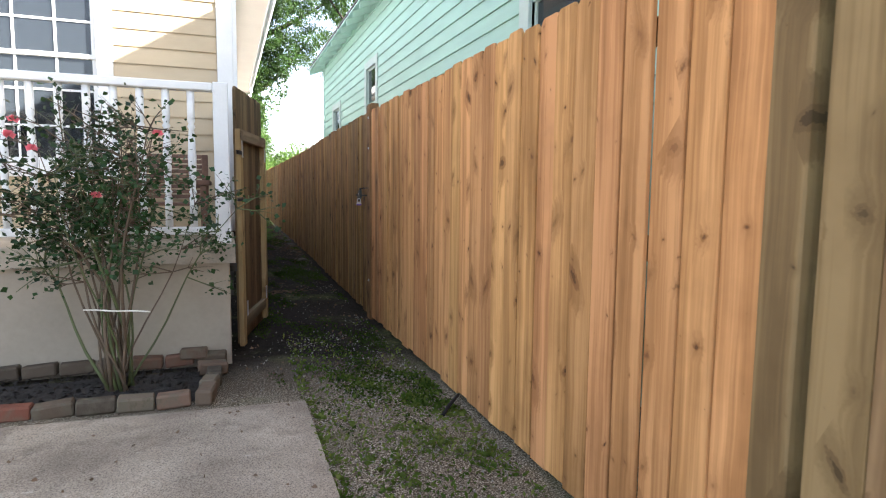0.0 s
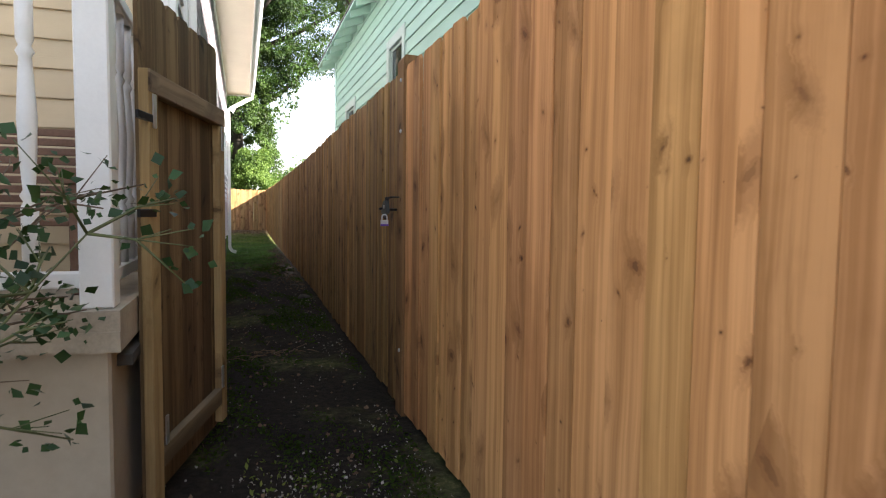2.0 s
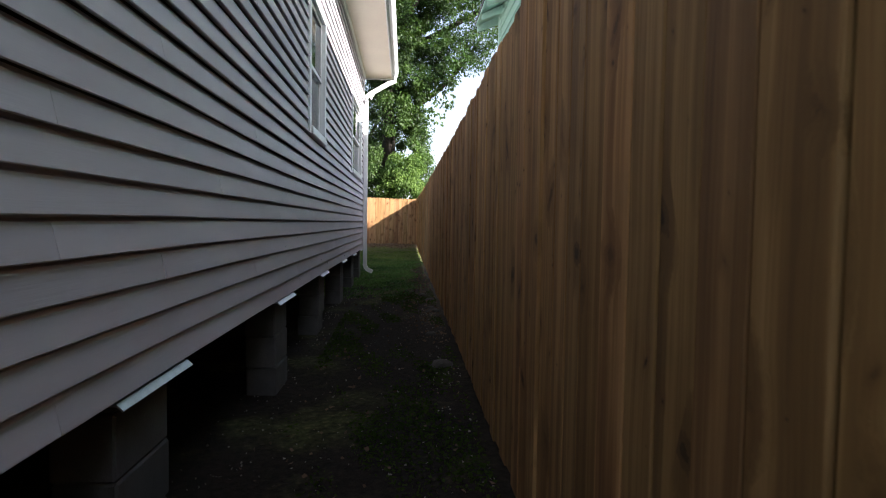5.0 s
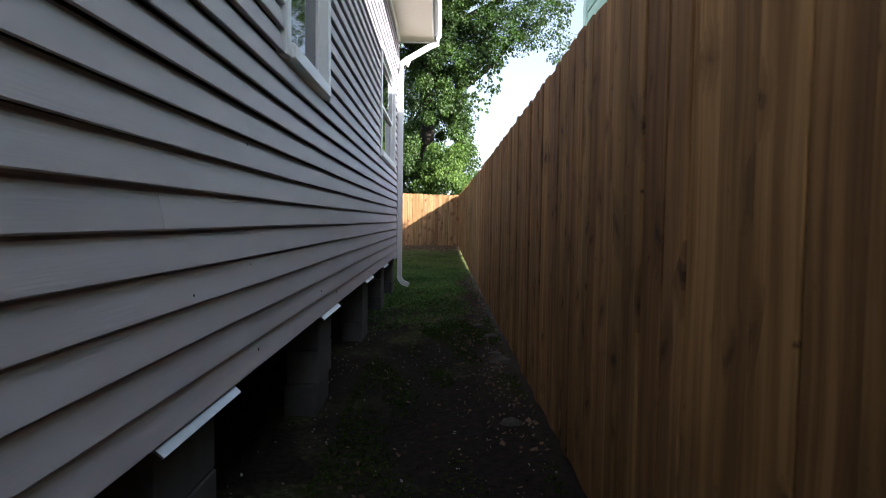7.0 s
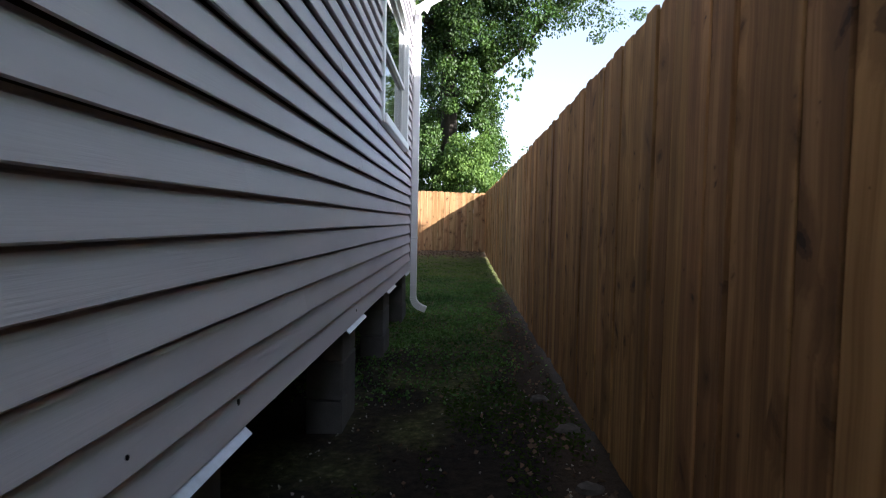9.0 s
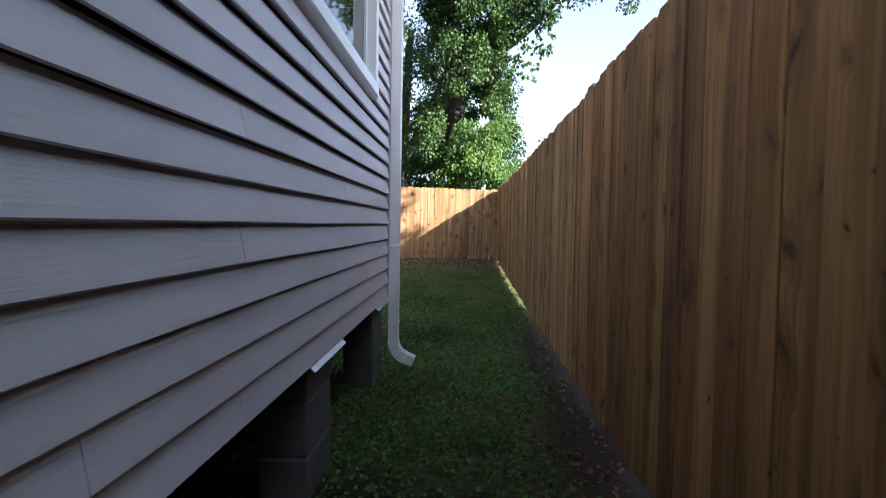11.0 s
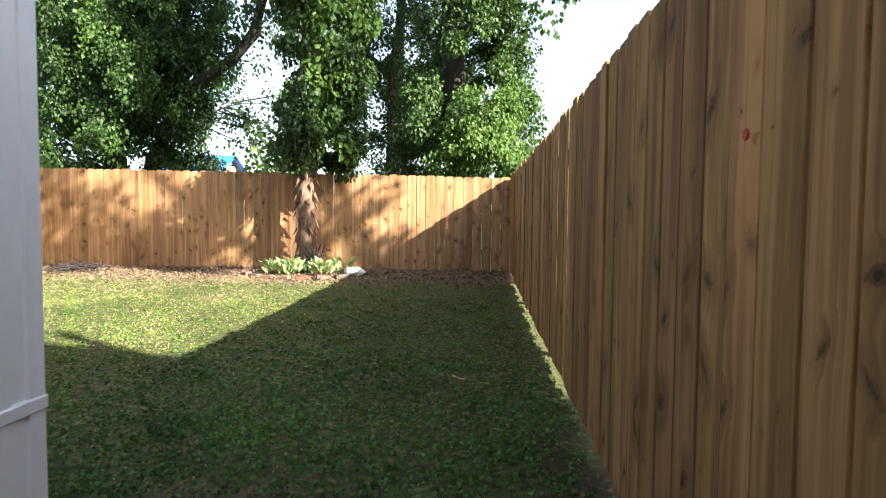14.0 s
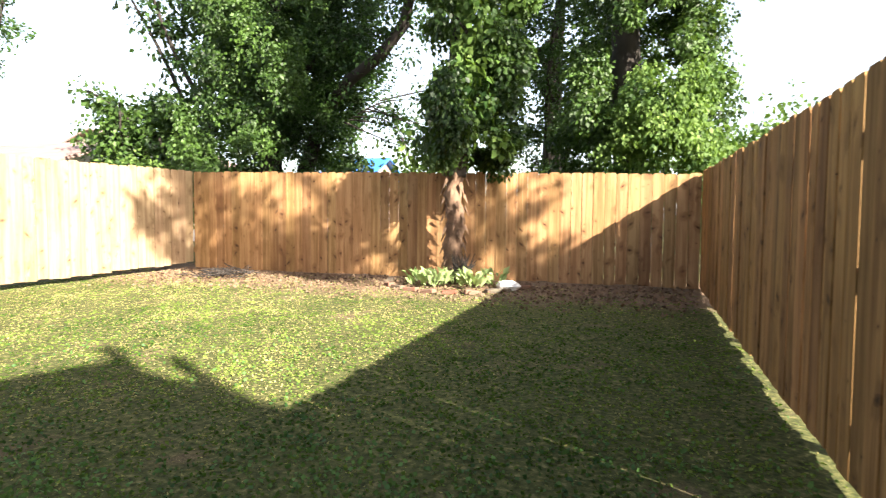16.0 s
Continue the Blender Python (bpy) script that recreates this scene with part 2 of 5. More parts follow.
BLUE = plain("blue_tarpaulin", (0.03, 0.16, 0.55), 0.4, var=0.15, scale=1.0)
BRICKWALL = plain("brown_boards", (0.16, 0.09, 0.06), 0.8, var=0.3)
DUSTY = plain("dusty_brown_roof", (0.22, 0.15, 0.13), 0.9, var=0.3, scale=2)
STONE = plain("pale_limestone", (0.7, 0.68, 0.63), 0.8, var=0.2, scale=12, bump=0.5)
SHELL = plain("shell_grit", (0.26, 0.24, 0.20), 0.8, var=0.5, scale=30, bump=0)
LITTER = plain("dry_litter", (0.14, 0.088, 0.05), 0.9, var=0.5)
LEAF_VINE = foliage("vine_leaves", (0.004, 0.012, 0.003), (0.014, 0.040, 0.007), (0.070, 0.130, 0.024), 0.5, 0.18, 0.25)
LEAF_DARK = foliage("oak_leaves", (0.004, 0.013, 0.004), (0.012, 0.036, 0.007), (0.045, 0.10, 0.018), 0.5, 0.18, 0.25)
LEAF_LIGHT = foliage("light_shrub_leaves", (0.014, 0.040, 0.008), (0.055, 0.115, 0.022), (0.16, 0.24, 0.06))
LEAF_ROSE = foliage("rose_leaves", (0.006, 0.017, 0.009), (0.013, 0.036, 0.015), (0.040, 0.090, 0.028), 0.4, 0.08)
LEAF_HOSTA = foliage("pale_green_leaves", (0.16, 0.25, 0.08), (0.30, 0.40, 0.15), (0.48, 0.56, 0.28), 0.5, 0.3, 0.2)
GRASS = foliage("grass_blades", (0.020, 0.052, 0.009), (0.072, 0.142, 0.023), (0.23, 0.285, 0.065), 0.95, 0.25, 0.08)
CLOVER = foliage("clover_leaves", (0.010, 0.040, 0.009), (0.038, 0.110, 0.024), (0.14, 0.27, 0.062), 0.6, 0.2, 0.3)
WEED = foliage("weed_leaves", (0.010, 0.022, 0.005), (0.020, 0.040, 0.008), (0.045, 0.065, 0.015), 0.95, 0.25, 0.08)
# Brighter copy of the grass: the sun patch beside the slab is in its colour.
FRONT_GRASS = foliage("sunny_grass_blades", (0.03, 0.06, 0.010), (0.085, 0.13, 0.025), (0.23, 0.24, 0.065), 0.95, 0.3, 0.08)
# Dry blades, brightened so that the far lawn's sunlight sits in their colour.
DRYGRASS_SUNLIT = foliage("sun_bright_dry_blades", (0.26, 0.24, 0.085), (0.36, 0.31, 0.125), (0.48, 0.40, 0.18), 0.95, 0.25, 0.08)


def brick_material():
    m = Nodes("old_brick", 0.9, spec=0.2)
    vec = m.coords()
    col = m.ramp(m.random(), [(0.0, (0.07, 0.055, 0.04)), (0.3, (0.11, 0.08, 0.055)), (0.5, (0.19, 0.062, 0.038)), (0.7, (0.12, 0.078, 0.052)), (0.9, (0.17, 0.135, 0.095)), (1.0, (0.21, 0.085, 0.055))])
    col = m.mix(m.ramp(m.noise(9.0, vec, 5.0), [(0.5, (0, 0, 0)), (0.72, (1, 1, 1))]), col, (0.13, 0.115, 0.08))
    col = m.mix(m.ramp(m.noise(14.0, vec, 5.0), [(0.6, (0, 0, 0)), (0.8, (0.7, 0.7, 0.7))]), col, (0.035, 0.045, 0.016))
    m.color(col)
    m.bump(m.noise(60.0, vec, 5.0), 0.7, 0.006)
    return m.mat


BRICK = brick_material()


def concrete_material():
    m = Nodes("exposed_aggregate_concrete", 0.9, spec=0.2)
    vec = m.coords(shift=False)
    base = m.ramp(m.noise(1.3, vec, 6.0), [(0.32, (0.27, 0.215, 0.16)), (0.66, (0.62, 0.52, 0.40))])
    base = m.mix(m.ramp(m.noise(5.0, vec, 5.0), [(0.52, (0, 0, 0)), (0.75, (0.6, 0.6, 0.6))]), base, (0.17, 0.135, 0.10))
    grit = m.noise(105.0, vec, 5.0, 0.8)
    base = m.mix(0.85, base, m.ramp(grit, [(0.38, (0.18, 0.17, 0.165)), (0.5, (0.72, 0.71, 0.70)), (0.62, (1, 1, 1))]), "MULTIPLY")
    paint = m.ramp(m.noise(7.0, m.coords((1, 2.5, 1), False), 6.0, 0.7), [(0.66, (0, 0, 0)), (0.70, (0.8, 0.8, 0.8))])
    base = m.mix(paint, base, (0.64, 0.58, 0.48))
    m.color(base)
    m.bump(grit, 0.5, 0.004)
    return m.mat


CONCRETE = concrete_material()


def ground_material():
    """Packed dark soil in the passage, turf behind, gravelly soil in front, dry leaves along the back fence."""
    m = Nodes("soil_and_turf", 0.95, spec=0.15)
    vec = m.coords(shift=False)
    sep = m.n("ShaderNodeSeparateXYZ")
    m.ln(vec, sep.inputs[0])
    y = sep.outputs[1]
    patch = m.noise(1.1, vec, 5.0, 0.6)
    fine = m.noise(26.0, vec, 6.0, 0.65)
    speck = m.noise(120.0, vec, 3.0, 0.7)
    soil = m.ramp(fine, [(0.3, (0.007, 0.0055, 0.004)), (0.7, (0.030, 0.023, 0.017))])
    gravel = m.ramp(speck, [(0.38, (0.035, 0.026, 0.016)), (0.52, (0.17, 0.13, 0.082)), (0.64, (0.6, 0.53, 0.42))])
    turf = m.ramp(fine, [(0.3, (0.016, 0.022, 0.007)), (0.55, (0.085, 0.092, 0.03)), (0.72, (0.24, 0.20, 0.09))])
    litter = m.ramp(speck, [(0.35, (0.05, 0.034, 0.022)), (0.65, (0.27, 0.18, 0.115))])
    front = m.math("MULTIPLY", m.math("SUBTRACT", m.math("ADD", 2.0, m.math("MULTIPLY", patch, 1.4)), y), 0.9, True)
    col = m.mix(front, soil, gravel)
    moss = m.math("MULTIPLY", m.math("SUBTRACT", patch, 0.52), 7.0, True)
    col = m.mix(m.math("MULTIPLY", moss, 0.75), col, turf)
    back = m.math("ADD", m.math("MULTIPLY", m.math("SUBTRACT", y, 12.4), 0.5), m.math("MULTIPLY", m.math("SUBTRACT", patch, 0.5), 3.0), True)
    col = m.mix(back, col, turf)
    bare = m.math("MULTIPLY", m.math("SUBTRACT", m.noise(1.9, vec, 5.0), 0.58), 7.0, True)
    col = m.mix(m.math("MULTIPLY", bare, m.math("MULTIPLY", back, 0.7)), col, litter)
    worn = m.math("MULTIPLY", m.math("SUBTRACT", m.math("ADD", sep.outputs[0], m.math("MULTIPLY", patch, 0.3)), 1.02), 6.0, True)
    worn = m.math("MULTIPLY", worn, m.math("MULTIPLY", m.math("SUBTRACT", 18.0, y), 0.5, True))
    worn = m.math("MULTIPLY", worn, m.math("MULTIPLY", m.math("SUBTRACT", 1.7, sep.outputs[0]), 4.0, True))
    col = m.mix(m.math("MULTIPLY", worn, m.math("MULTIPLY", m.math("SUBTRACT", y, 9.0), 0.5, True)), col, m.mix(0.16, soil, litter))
    edge = m.math("MULTIPLY", m.math("ADD", m.math("SUBTRACT", y, 23.1), m.math("MULTIPLY", patch, 1.2)), 1.4, True)
    edge = m.math("MULTIPLY", edge, m.math("MULTIPLY", m.math("SUBTRACT", 25.6, y), 2.0, True))
    col = m.mix(edge, col, litter)
    m.color(col)
    m.bump(m.math("ADD", fine, m.math("MULTIPLY", speck, 0.5)), 0.8, 0.012)
    return m.mat


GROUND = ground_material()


def glass_material():
    """Window glass before a dim room: a clear pane with its own reflection."""
    m = Nodes("window_glass", 0.03, spec=0.7)
    m.b.inputs["Transmission Weight"].default_value = 0.6
    m.b.inputs["Base Color"].default_value = (0.05, 0.06, 0.07, 1)
    return m.mat


GLASS = glass_material()
BLIND = plain("white_blind_slats", (0.6, 0.6, 0.58), 0.6, var=0.05, bump=0)
# The unlit room's darkness is put into this near-black colour.
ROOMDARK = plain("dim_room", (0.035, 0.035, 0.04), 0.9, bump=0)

# ---- mesh helpers ----
WORLD_OF = {}


class Build:
    """Collects vertices and faces of one mesh."""

    def __init__(self):
        self.v, self.f = [], []

    def solid(self, pts, faces):
        """A convex solid: the faces are turned outwards."""
        base, mid = len(self.v), sum((Vector(p) for p in pts), Vector()) / len(pts)
        self.v.extend(tuple(p) for p in pts)
        for f in faces:
            a, b, c = (Vector(pts[i]) for i in f[:3])
            n = (b - a).cross(c - a)
            cen = sum((Vector(pts[i]) for i in f), Vector()) / len(f)
            self.f.append(tuple(base + i for i in (f if n.dot(cen - mid) > 0 else f[::-1])))
        return self

    def box(self, lo, hi, ch=0.0):
        lo, hi = [min(a, b) for a, b in zip(lo, hi)], [max(a, b) for a, b in zip(lo, hi)]
        ch = min(ch, *(0.45 * (b - a) for a, b in zip(lo, hi)))
        if ch <= 0:
            p = [(x, y, z) for x in (lo[0], hi[0]) for y in (lo[1], hi[1]) for z in (lo[2], hi[2])]
            return self.solid(p, [(0, 1, 3, 2), (4, 5, 7, 6), (0, 1, 5, 4), (2, 3, 7, 6), (0, 2, 6, 4), (1, 3, 7, 5)])
        p, at = [], {}
        for s in [(a, b, c) for a in (0, 1) for b in (0, 1) for c in (0, 1)]:
            full = [hi[i] if s[i] else lo[i] for i in range(3)]
            for k in range(3):
                q = [full[i] if i == k else full[i] + (-ch if s[i] else ch) for i in range(3)]
                at[s, k] = len(p)
                p.append(tuple(q))
        faces = []
        for k in range(3):
            i, j = [n for n in range(3) if n != k]
            for d in (0, 1):
                def key(u, w):
                    s = [0, 0, 0]
                    s[k], s[i], s[j] = d, u, w
                    return tuple(s)
                faces.append(tuple(at[key(u, w), k] for u, w in ((0, 0), (1, 0), (1, 1), (0, 1))))
            for u in (0, 1):
                for w in (0, 1):
                    s0, s1 = [0, 0, 0], [0, 0, 0]
                    s0[i], s0[j], s1[i], s1[j], s1[k] = u, w, u, w, 1
                    s0, s1 = tuple(s0), tuple(s1)
                    faces.append((at[s0, i], at[s1, i], at[s1, j], at[s0, j]))
        for s in [(a, b, c) for a in (0, 1) for b in (0, 1) for c in (0, 1)]:
            faces.append((at[s, 0], at[s, 1], at[s, 2]))
        return self.solid(p, faces)

    def prism(self, outline, along, a, b):
        """A convex outline of (u, w) pushed along an axis from a to b. along 'y': (x, z); 'x': (y, z); 'z': (x, y)."""
        place = {"y": lambda u, w, t: (u, t, w), "x": lambda u, w, t: (t, u, w), "z": lambda u, w, t: (u, w, t)}[along]
        n = len(outline)
        p = [place(u, w, t) for t in (a, b) for u, w in outline]
        faces = [tuple(range(n)), tuple(range(n, 2 * n))] + [(i, (i + 1) % n, n + (i + 1) % n, n + i) for i in range(n)]
        return self.solid(p, faces)

    def tube(self, pts, radii, sides=8, caps=True):
        pts = [Vector(p) for p in pts]
        if not hasattr(radii, "__len__"):
            radii = [radii] * len(pts)
        base, up = len(self.v), Vector((0.31, 0.17, 0.93))
        for i, (p, r) in enumerate(zip(pts, radii)):
            d = (pts[min(i + 1, len(pts) - 1)] - pts[max(i - 1, 0)]).normalized()
            s = d.cross(up)
            s = (s if s.length > 0.05 else d.cross(Vector((1, 0, 0)))).normalized()
            w = s.cross(d)
            for k in range(sides):
                a = 2 * math.pi * k / sides
                self.v.append(tuple(p + r * (math.cos(a) * s + math.sin(a) * w)))
        for i in range(len(pts) - 1):
            for k in range(sides):
                k2 = (k + 1) % sides
                self.f.append((base + i * sides + k, base + i * sides + k2, base + (i + 1) * sides + k2, base + (i + 1) * sides + k))
        if caps:
            self.f.append(tuple(base + k for k in range(sides))[::-1])
            self.f.append(tuple(base + (len(pts) - 1) * sides + k for k in range(sides)))
        return self

    def mesh(self, name, material, smooth=False):
        me = bpy.data.meshes.new(name)
        me.from_pydata(self.v, [], self.f)
        me.materials.append(material)
        if smooth:
            me.polygons.foreach_set("use_smooth", [True] * len(me.polygons))
        me.update()
        return me


def thing(name, at, label, category, group="", kind=""):
    """An Empty at the base of a thing that has parts."""
    ob = new(name)
    ob.location = at
    WORLD_OF[ob] = Matrix.Translation(at)
    return tagged(ob, label, category, group, kind)


def under(ob, parent, m=None):
    if parent is not None:
        ob.parent = parent
        ob.matrix_parent_inverse = WORLD_OF[parent].inverted()
    WORLD_OF[ob] = m or Matrix()
    ob.matrix_basis = WORLD_OF[ob]
    return ob


def part(name, b, material, parent=None, label="", smooth=False):
    ob = under(new(name, b.mesh(name, material, smooth)), parent)
    if label:
        ob["label"] = label
    return ob


def piece(name, me, parent, m):
    return under(new(name, me), parent, m)


def leaf_mesh(name, material, pos, out, size, length=2.0, fold=0.25, sag=0.0):
    """Many folded leaves as one mesh: pos (n,3), out (n,3) the way each points, size (n,) half widths."""
    n = len(pos)
    out = out / np.linalg.norm(out, axis=1, keepdims=True)
    rnd = np.random.normal(size=(n, 3))
    side = np.cross(out, rnd)
    side /= np.linalg.norm(side, axis=1, keepdims=True)
    nrm = np.cross(side, out)
    s = size[:, None]
    tip, mid = pos + out * s * length, pos + out * s * length * 0.45
    a, b = mid + side * s + nrm * s * fold, mid - side * s + nrm * s * fold
    tip = tip - np.array([0, 0, 1.0]) * s * sag
    v = np.stack([pos, a, tip, b], 1).reshape(-1, 3)
    base = np.arange(n)[:, None] * 4
    tri = np.concatenate([base + [0, 1, 2], base + [0, 2, 3]], 1).reshape(-1)
    me = bpy.data.meshes.new(name)
    me.vertices.add(len(v))
    me.vertices.foreach_set("co", v.astype(np.float32).ravel())
    me.loops.add(len(tri))
    me.loops.foreach_set("vertex_index", tri.astype(np.int32))
    me.polygons.add(2 * n)
    me.polygons.foreach_set("loop_start", np.arange(0, 6 * n, 3, dtype=np.int32))
    me.update(calc_edges=True)
    me.materials.append(material)
    return me


RNG = np.random.default_rng(7)
PY = random.Random(11)

# ---- ground ----
HEIGHT_Y = [-400, -3, 3, 6, 9, 11.5, 15, 18, 22, 24.5, 40, 400]
HEIGHT_Z = [0.0, 0.0, 0.02, 0.04, 0.07, 0.11, 0.16, 0.23, 0.34, 0.43, 0.5, 0.5]


def ground_z(x, y):
    x, y = np.asarray(x, float), np.asarray(y, float)
    z = np.interp(y, HEIGHT_Y, HEIGHT_Z)
    z = z + 0.07 * np.clip(x / 1.25, 0, 1) * np.clip((y - 4) / 5, 0, 1) * np.clip((20 - y) / 6, 0, 1)
    return z + 0.008 * np.sin(3.1 * x + 1.7 * y) * np.sin(2.3 * y - 1.1 * x) + 0.005 * np.sin(9.0 * x + 4.0) * np.sin(7.3 * y)


def gz(x, y):
    return float(ground_z(x, y))


def make_ground():
    far = [12, 20, 40, 90, 200, 420]
    xs = np.array([-v - 8 for v in far[::-1]] + list(np.arange(-9, 3.01, 0.12)) + [v for v in (4, 6, 9)] + far)
    ys = np.array([-v for v in far[::-1]] + list(np.arange(-4, 26.01, 0.12)) + [28, 31, 36, 50, 90, 200, 420])
    gx, gy = np.meshgrid(xs, ys)
    z = ground_z(gx, gy)
    v = np.stack([gx, gy, z], -1).reshape(-1, 3)
    w = len(xs)
    f = [(j * w + i, j * w + i + 1, (j + 1) * w + i + 1, (j + 1) * w + i) for j in range(len(ys) - 1) for i in range(w - 1)]
    me = bpy.data.meshes.new("ground")
    me.from_pydata([tuple(p) for p in v], [], f)
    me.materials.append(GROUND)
    me.polygons.foreach_set("use_smooth", [True] * len(f))
    tagged(new("ground", me), "dark packed soil and patchy green turf", "ground", kind="structure")


make_ground()

slab = Build().prism([(-6.0, -9.0), (0.29, -9.0), (0.32, 1.60), (-1.3, 1.68), (-6.0, 1.9)], "z", -0.12, 0.03)
tagged(part("pavement", slab, CONCRETE), "stained grey-brown concrete front slab", "pavement", kind="structure")

# ---- the raised house: side wall of vinyl siding ----
ROW, BASE, WALL_TOP = 0.1017, 0.69, 3.94
FRONT, BACK = 3.9, 15.16
SIDE_WINDOWS = [(4.5, 5.32), (8.78, 9.66), (12.72, 14.5)]
SILL, HEAD = BASE + 12 * ROW, BASE + 24 * ROW


def gaps(lo, hi, holes):
    out, a = [], lo
    for h0, h1 in holes:
        if h0 > a:
            out.append((a, h0))
        a = max(a, h1)
    if a < hi:
        out.append((a, hi))
    return out


b = Build()
for y0, y1 in gaps(FRONT, BACK, SIDE_WINDOWS):
    b.box((-0.14, y0, BASE + 0.01), (-0.036, y1, WALL_TOP))
for y0, y1 in SIDE_WINDOWS:
    b.box((-0.14, y0, BASE + 0.01), (-0.036, y1, SILL))
    b.box((-0.14, y0, HEAD), (-0.036, y1, WALL_TOP))
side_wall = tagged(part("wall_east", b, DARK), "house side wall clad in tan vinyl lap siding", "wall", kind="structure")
wall_back = tagged(part("wall_north", Build().box((-9, BACK - 0.02, BASE), (-0.15, BACK + 0.12, WALL_TOP)), VINYL), "tan back wall of the raised house", "wall", kind="structure")


def side_siding():
    rows = int((WALL_TOP - BASE) / ROW) + 1
    for r in range(rows):
        z0 = BASE + r * ROW
        z1 = min(z0 + ROW + 0.006, WALL_TOP)
        if z1 - z0 < 0.02:
            continue
        inside = SILL - 0.01 < z0 < HEAD - 0.01
        spans = gaps(FRONT + 0.02, BACK, [(a - 0.05, c + 0.05) for a, c in SIDE_WINDOWS]) if inside else [(FRONT + 0.02, BACK)]
        cuts = [FRONT + (1.3 + 1.83 * ((r * 5) % 7) / 3.0) % 3.66 + 3.66 * k for k in range(-1, 4)]
        for a, c in spans:
            marks = [a] + [q for q in cuts if a + 0.4 < q < c - 0.4] + [c]
            for k in range(len(marks) - 1):
                o = 0.0012 * (k % 2)
                bow = PY.uniform(-0.0012, 0.0012)
                me = Build()
                y0, y1 = marks[k], marks[k + 1] + (0.02 if k < len(marks) - 2 else 0)
                n = max(2, int((y1 - y0) / 0.9))
                for j in range(n):
                    ya, yb = y0 + (y1 - y0) * j / n, y0 + (y1 - y0) * (j + 1) / n
                    da, db = (0.0016 * math.sin(2.1 * q + r * 1.7) + float(np.interp(q, (4.5, 6.5, 9.0, 13.5), (0.0, 0.004, -0.002, -0.006))) for q in (ya, yb))
                    base = len(me.v)
                    for q, d in ((ya, da), (yb, db)):
                        me.v += [(u + o, q, w + d) for u, w in ((-0.034, z0 + 0.016), (-0.002, z0), (0.001 + bow, z0 + 0.004), (-0.0005 + bow, z0 + 0.012), (-0.015, z1 - 0.026), (-0.020, z1 - 0.017), (-0.032, z1 - 0.010), (-0.0345, z1))]
                    for s in range(8):
                        s2 = (s + 1) % 8
                        me.f.append((base + s, base + s2, base + 8 + s2, base + 8 + s))
                    if j == 0:
                        me.f.append(tuple(base + s for s in range(8))[::-1])
                    if j == n - 1:
                        me.f.append(tuple(base + 8 + s for s in range(8)))
                part("siding_board", me, VINYL, side_wall)


def sash_window(name, plane, at, u0, u1, z0, z1, facing, trim, label, cols=1, rows=1, blind=False, depth=0.07, room=0.28, tw=0.06):
    """A framed window in a wall. plane 'x' or 'y' at the outer face; facing +1 or -1 is outwards along that axis."""
    def p(d, u, z):
        return (at + facing * d, u, z) if plane == "x" else (u, at + facing * d, z)

    def bx(bb, d0, d1, a0, a1, c0, c1, ch=0.0):
        return bb.box(p(d0, a0, c0), p(d1, a1, c1), ch)
    win = thing(name, p(0, (u0 + u1) / 2, z0), label, "window", kind="structure")
    frm = Build()
    bx(frm, -depth, 0.03, u0 - tw, u0, z0 - tw, z1 + tw, 0.005)
    bx(frm, -depth, 0.03, u1, u1 + tw, z0 - tw, z1 + tw, 0.005)
    bx(frm, -depth, 0.028, u0, u1, z1, z1 + tw, 0.005)
    part("window_frame", frm, trim, win)
    part("window_sill", bx(Build(), -depth, 0.045, u0, u1, z0 - tw, z0, 0.006), trim, win)
    mid = (z0 + z1) / 2
    for k, (a, c) in enumerate(((z0, mid + 0.015), (mid - 0.015, z1))):
        d = -0.03 if k == 0 else -0.012
        s = Build()
        w = 0.035
        bx(s, d - 0.02, d + 0.005, u0 + 0.002, u0 + w, a, c)
        bx(s, d - 0.02, d + 0.005, u1 - w, u1 - 0.002, a, c)
        bx(s, d - 0.02, d + 0.004, u0 + w, u1 - w, a, a + w)
        bx(s, d - 0.02, d + 0.004, u0 + w, u1 - w, c - w, c)
        for i in range(1, cols):
            u = u0 + (u1 - u0) * i / cols
            bx(s, d - 0.015, d + 0.002, u - 0.009, u + 0.009, a + w, c - w)
        for i in range(1, rows):
            q = a + (c - a) * i / rows
            bx(s, d - 0.015, d + 0.0035, u0 + w, u1 - w, q - 0.009, q + 0.009)
        sash = part("sash", s, trim, win)
        pane = part("pane", bx(Build(), d - 0.012, d - 0.008, u0 + w - 0.005, u1 - w + 0.005, a + w - 0.005, c - w + 0.005), GLASS, sash)
        pane.visible_shadow = False
    # Shallow dark box added behind the panes in place of an unlit room.
    box = Build()
    bx(box, -room, -room - 0.02, u0 - 0.02, u1 + 0.02, z0 - 0.02, z1 + 0.02)
    bx(box, -depth - 0.001, -room, u0 - 0.02, u0 - 0.005, z0, z1)
    bx(box, -depth - 0.001, -room, u1 + 0.005, u1 + 0.02, z0, z1)
    bx(box, -depth - 0.001, -room, u0 - 0.02, u1 + 0.02, z0 - 0.02, z0 - 0.005)
    bx(box, -depth - 0.001, -room, u0 - 0.02, u1 + 0.02, z1 + 0.005, z1 + 0.02)
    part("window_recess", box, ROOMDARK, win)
    if blind:
        for i in range(int((z1 - z0) / 0.04)):
            z = z0 + 0.02 + i * 0.04
            part("blind_slat", bx(Build(), -0.10, -0.075, u0 + 0.01, u1 - 0.01, z, z + 0.028), BLIND, win)
    return win


side_siding()
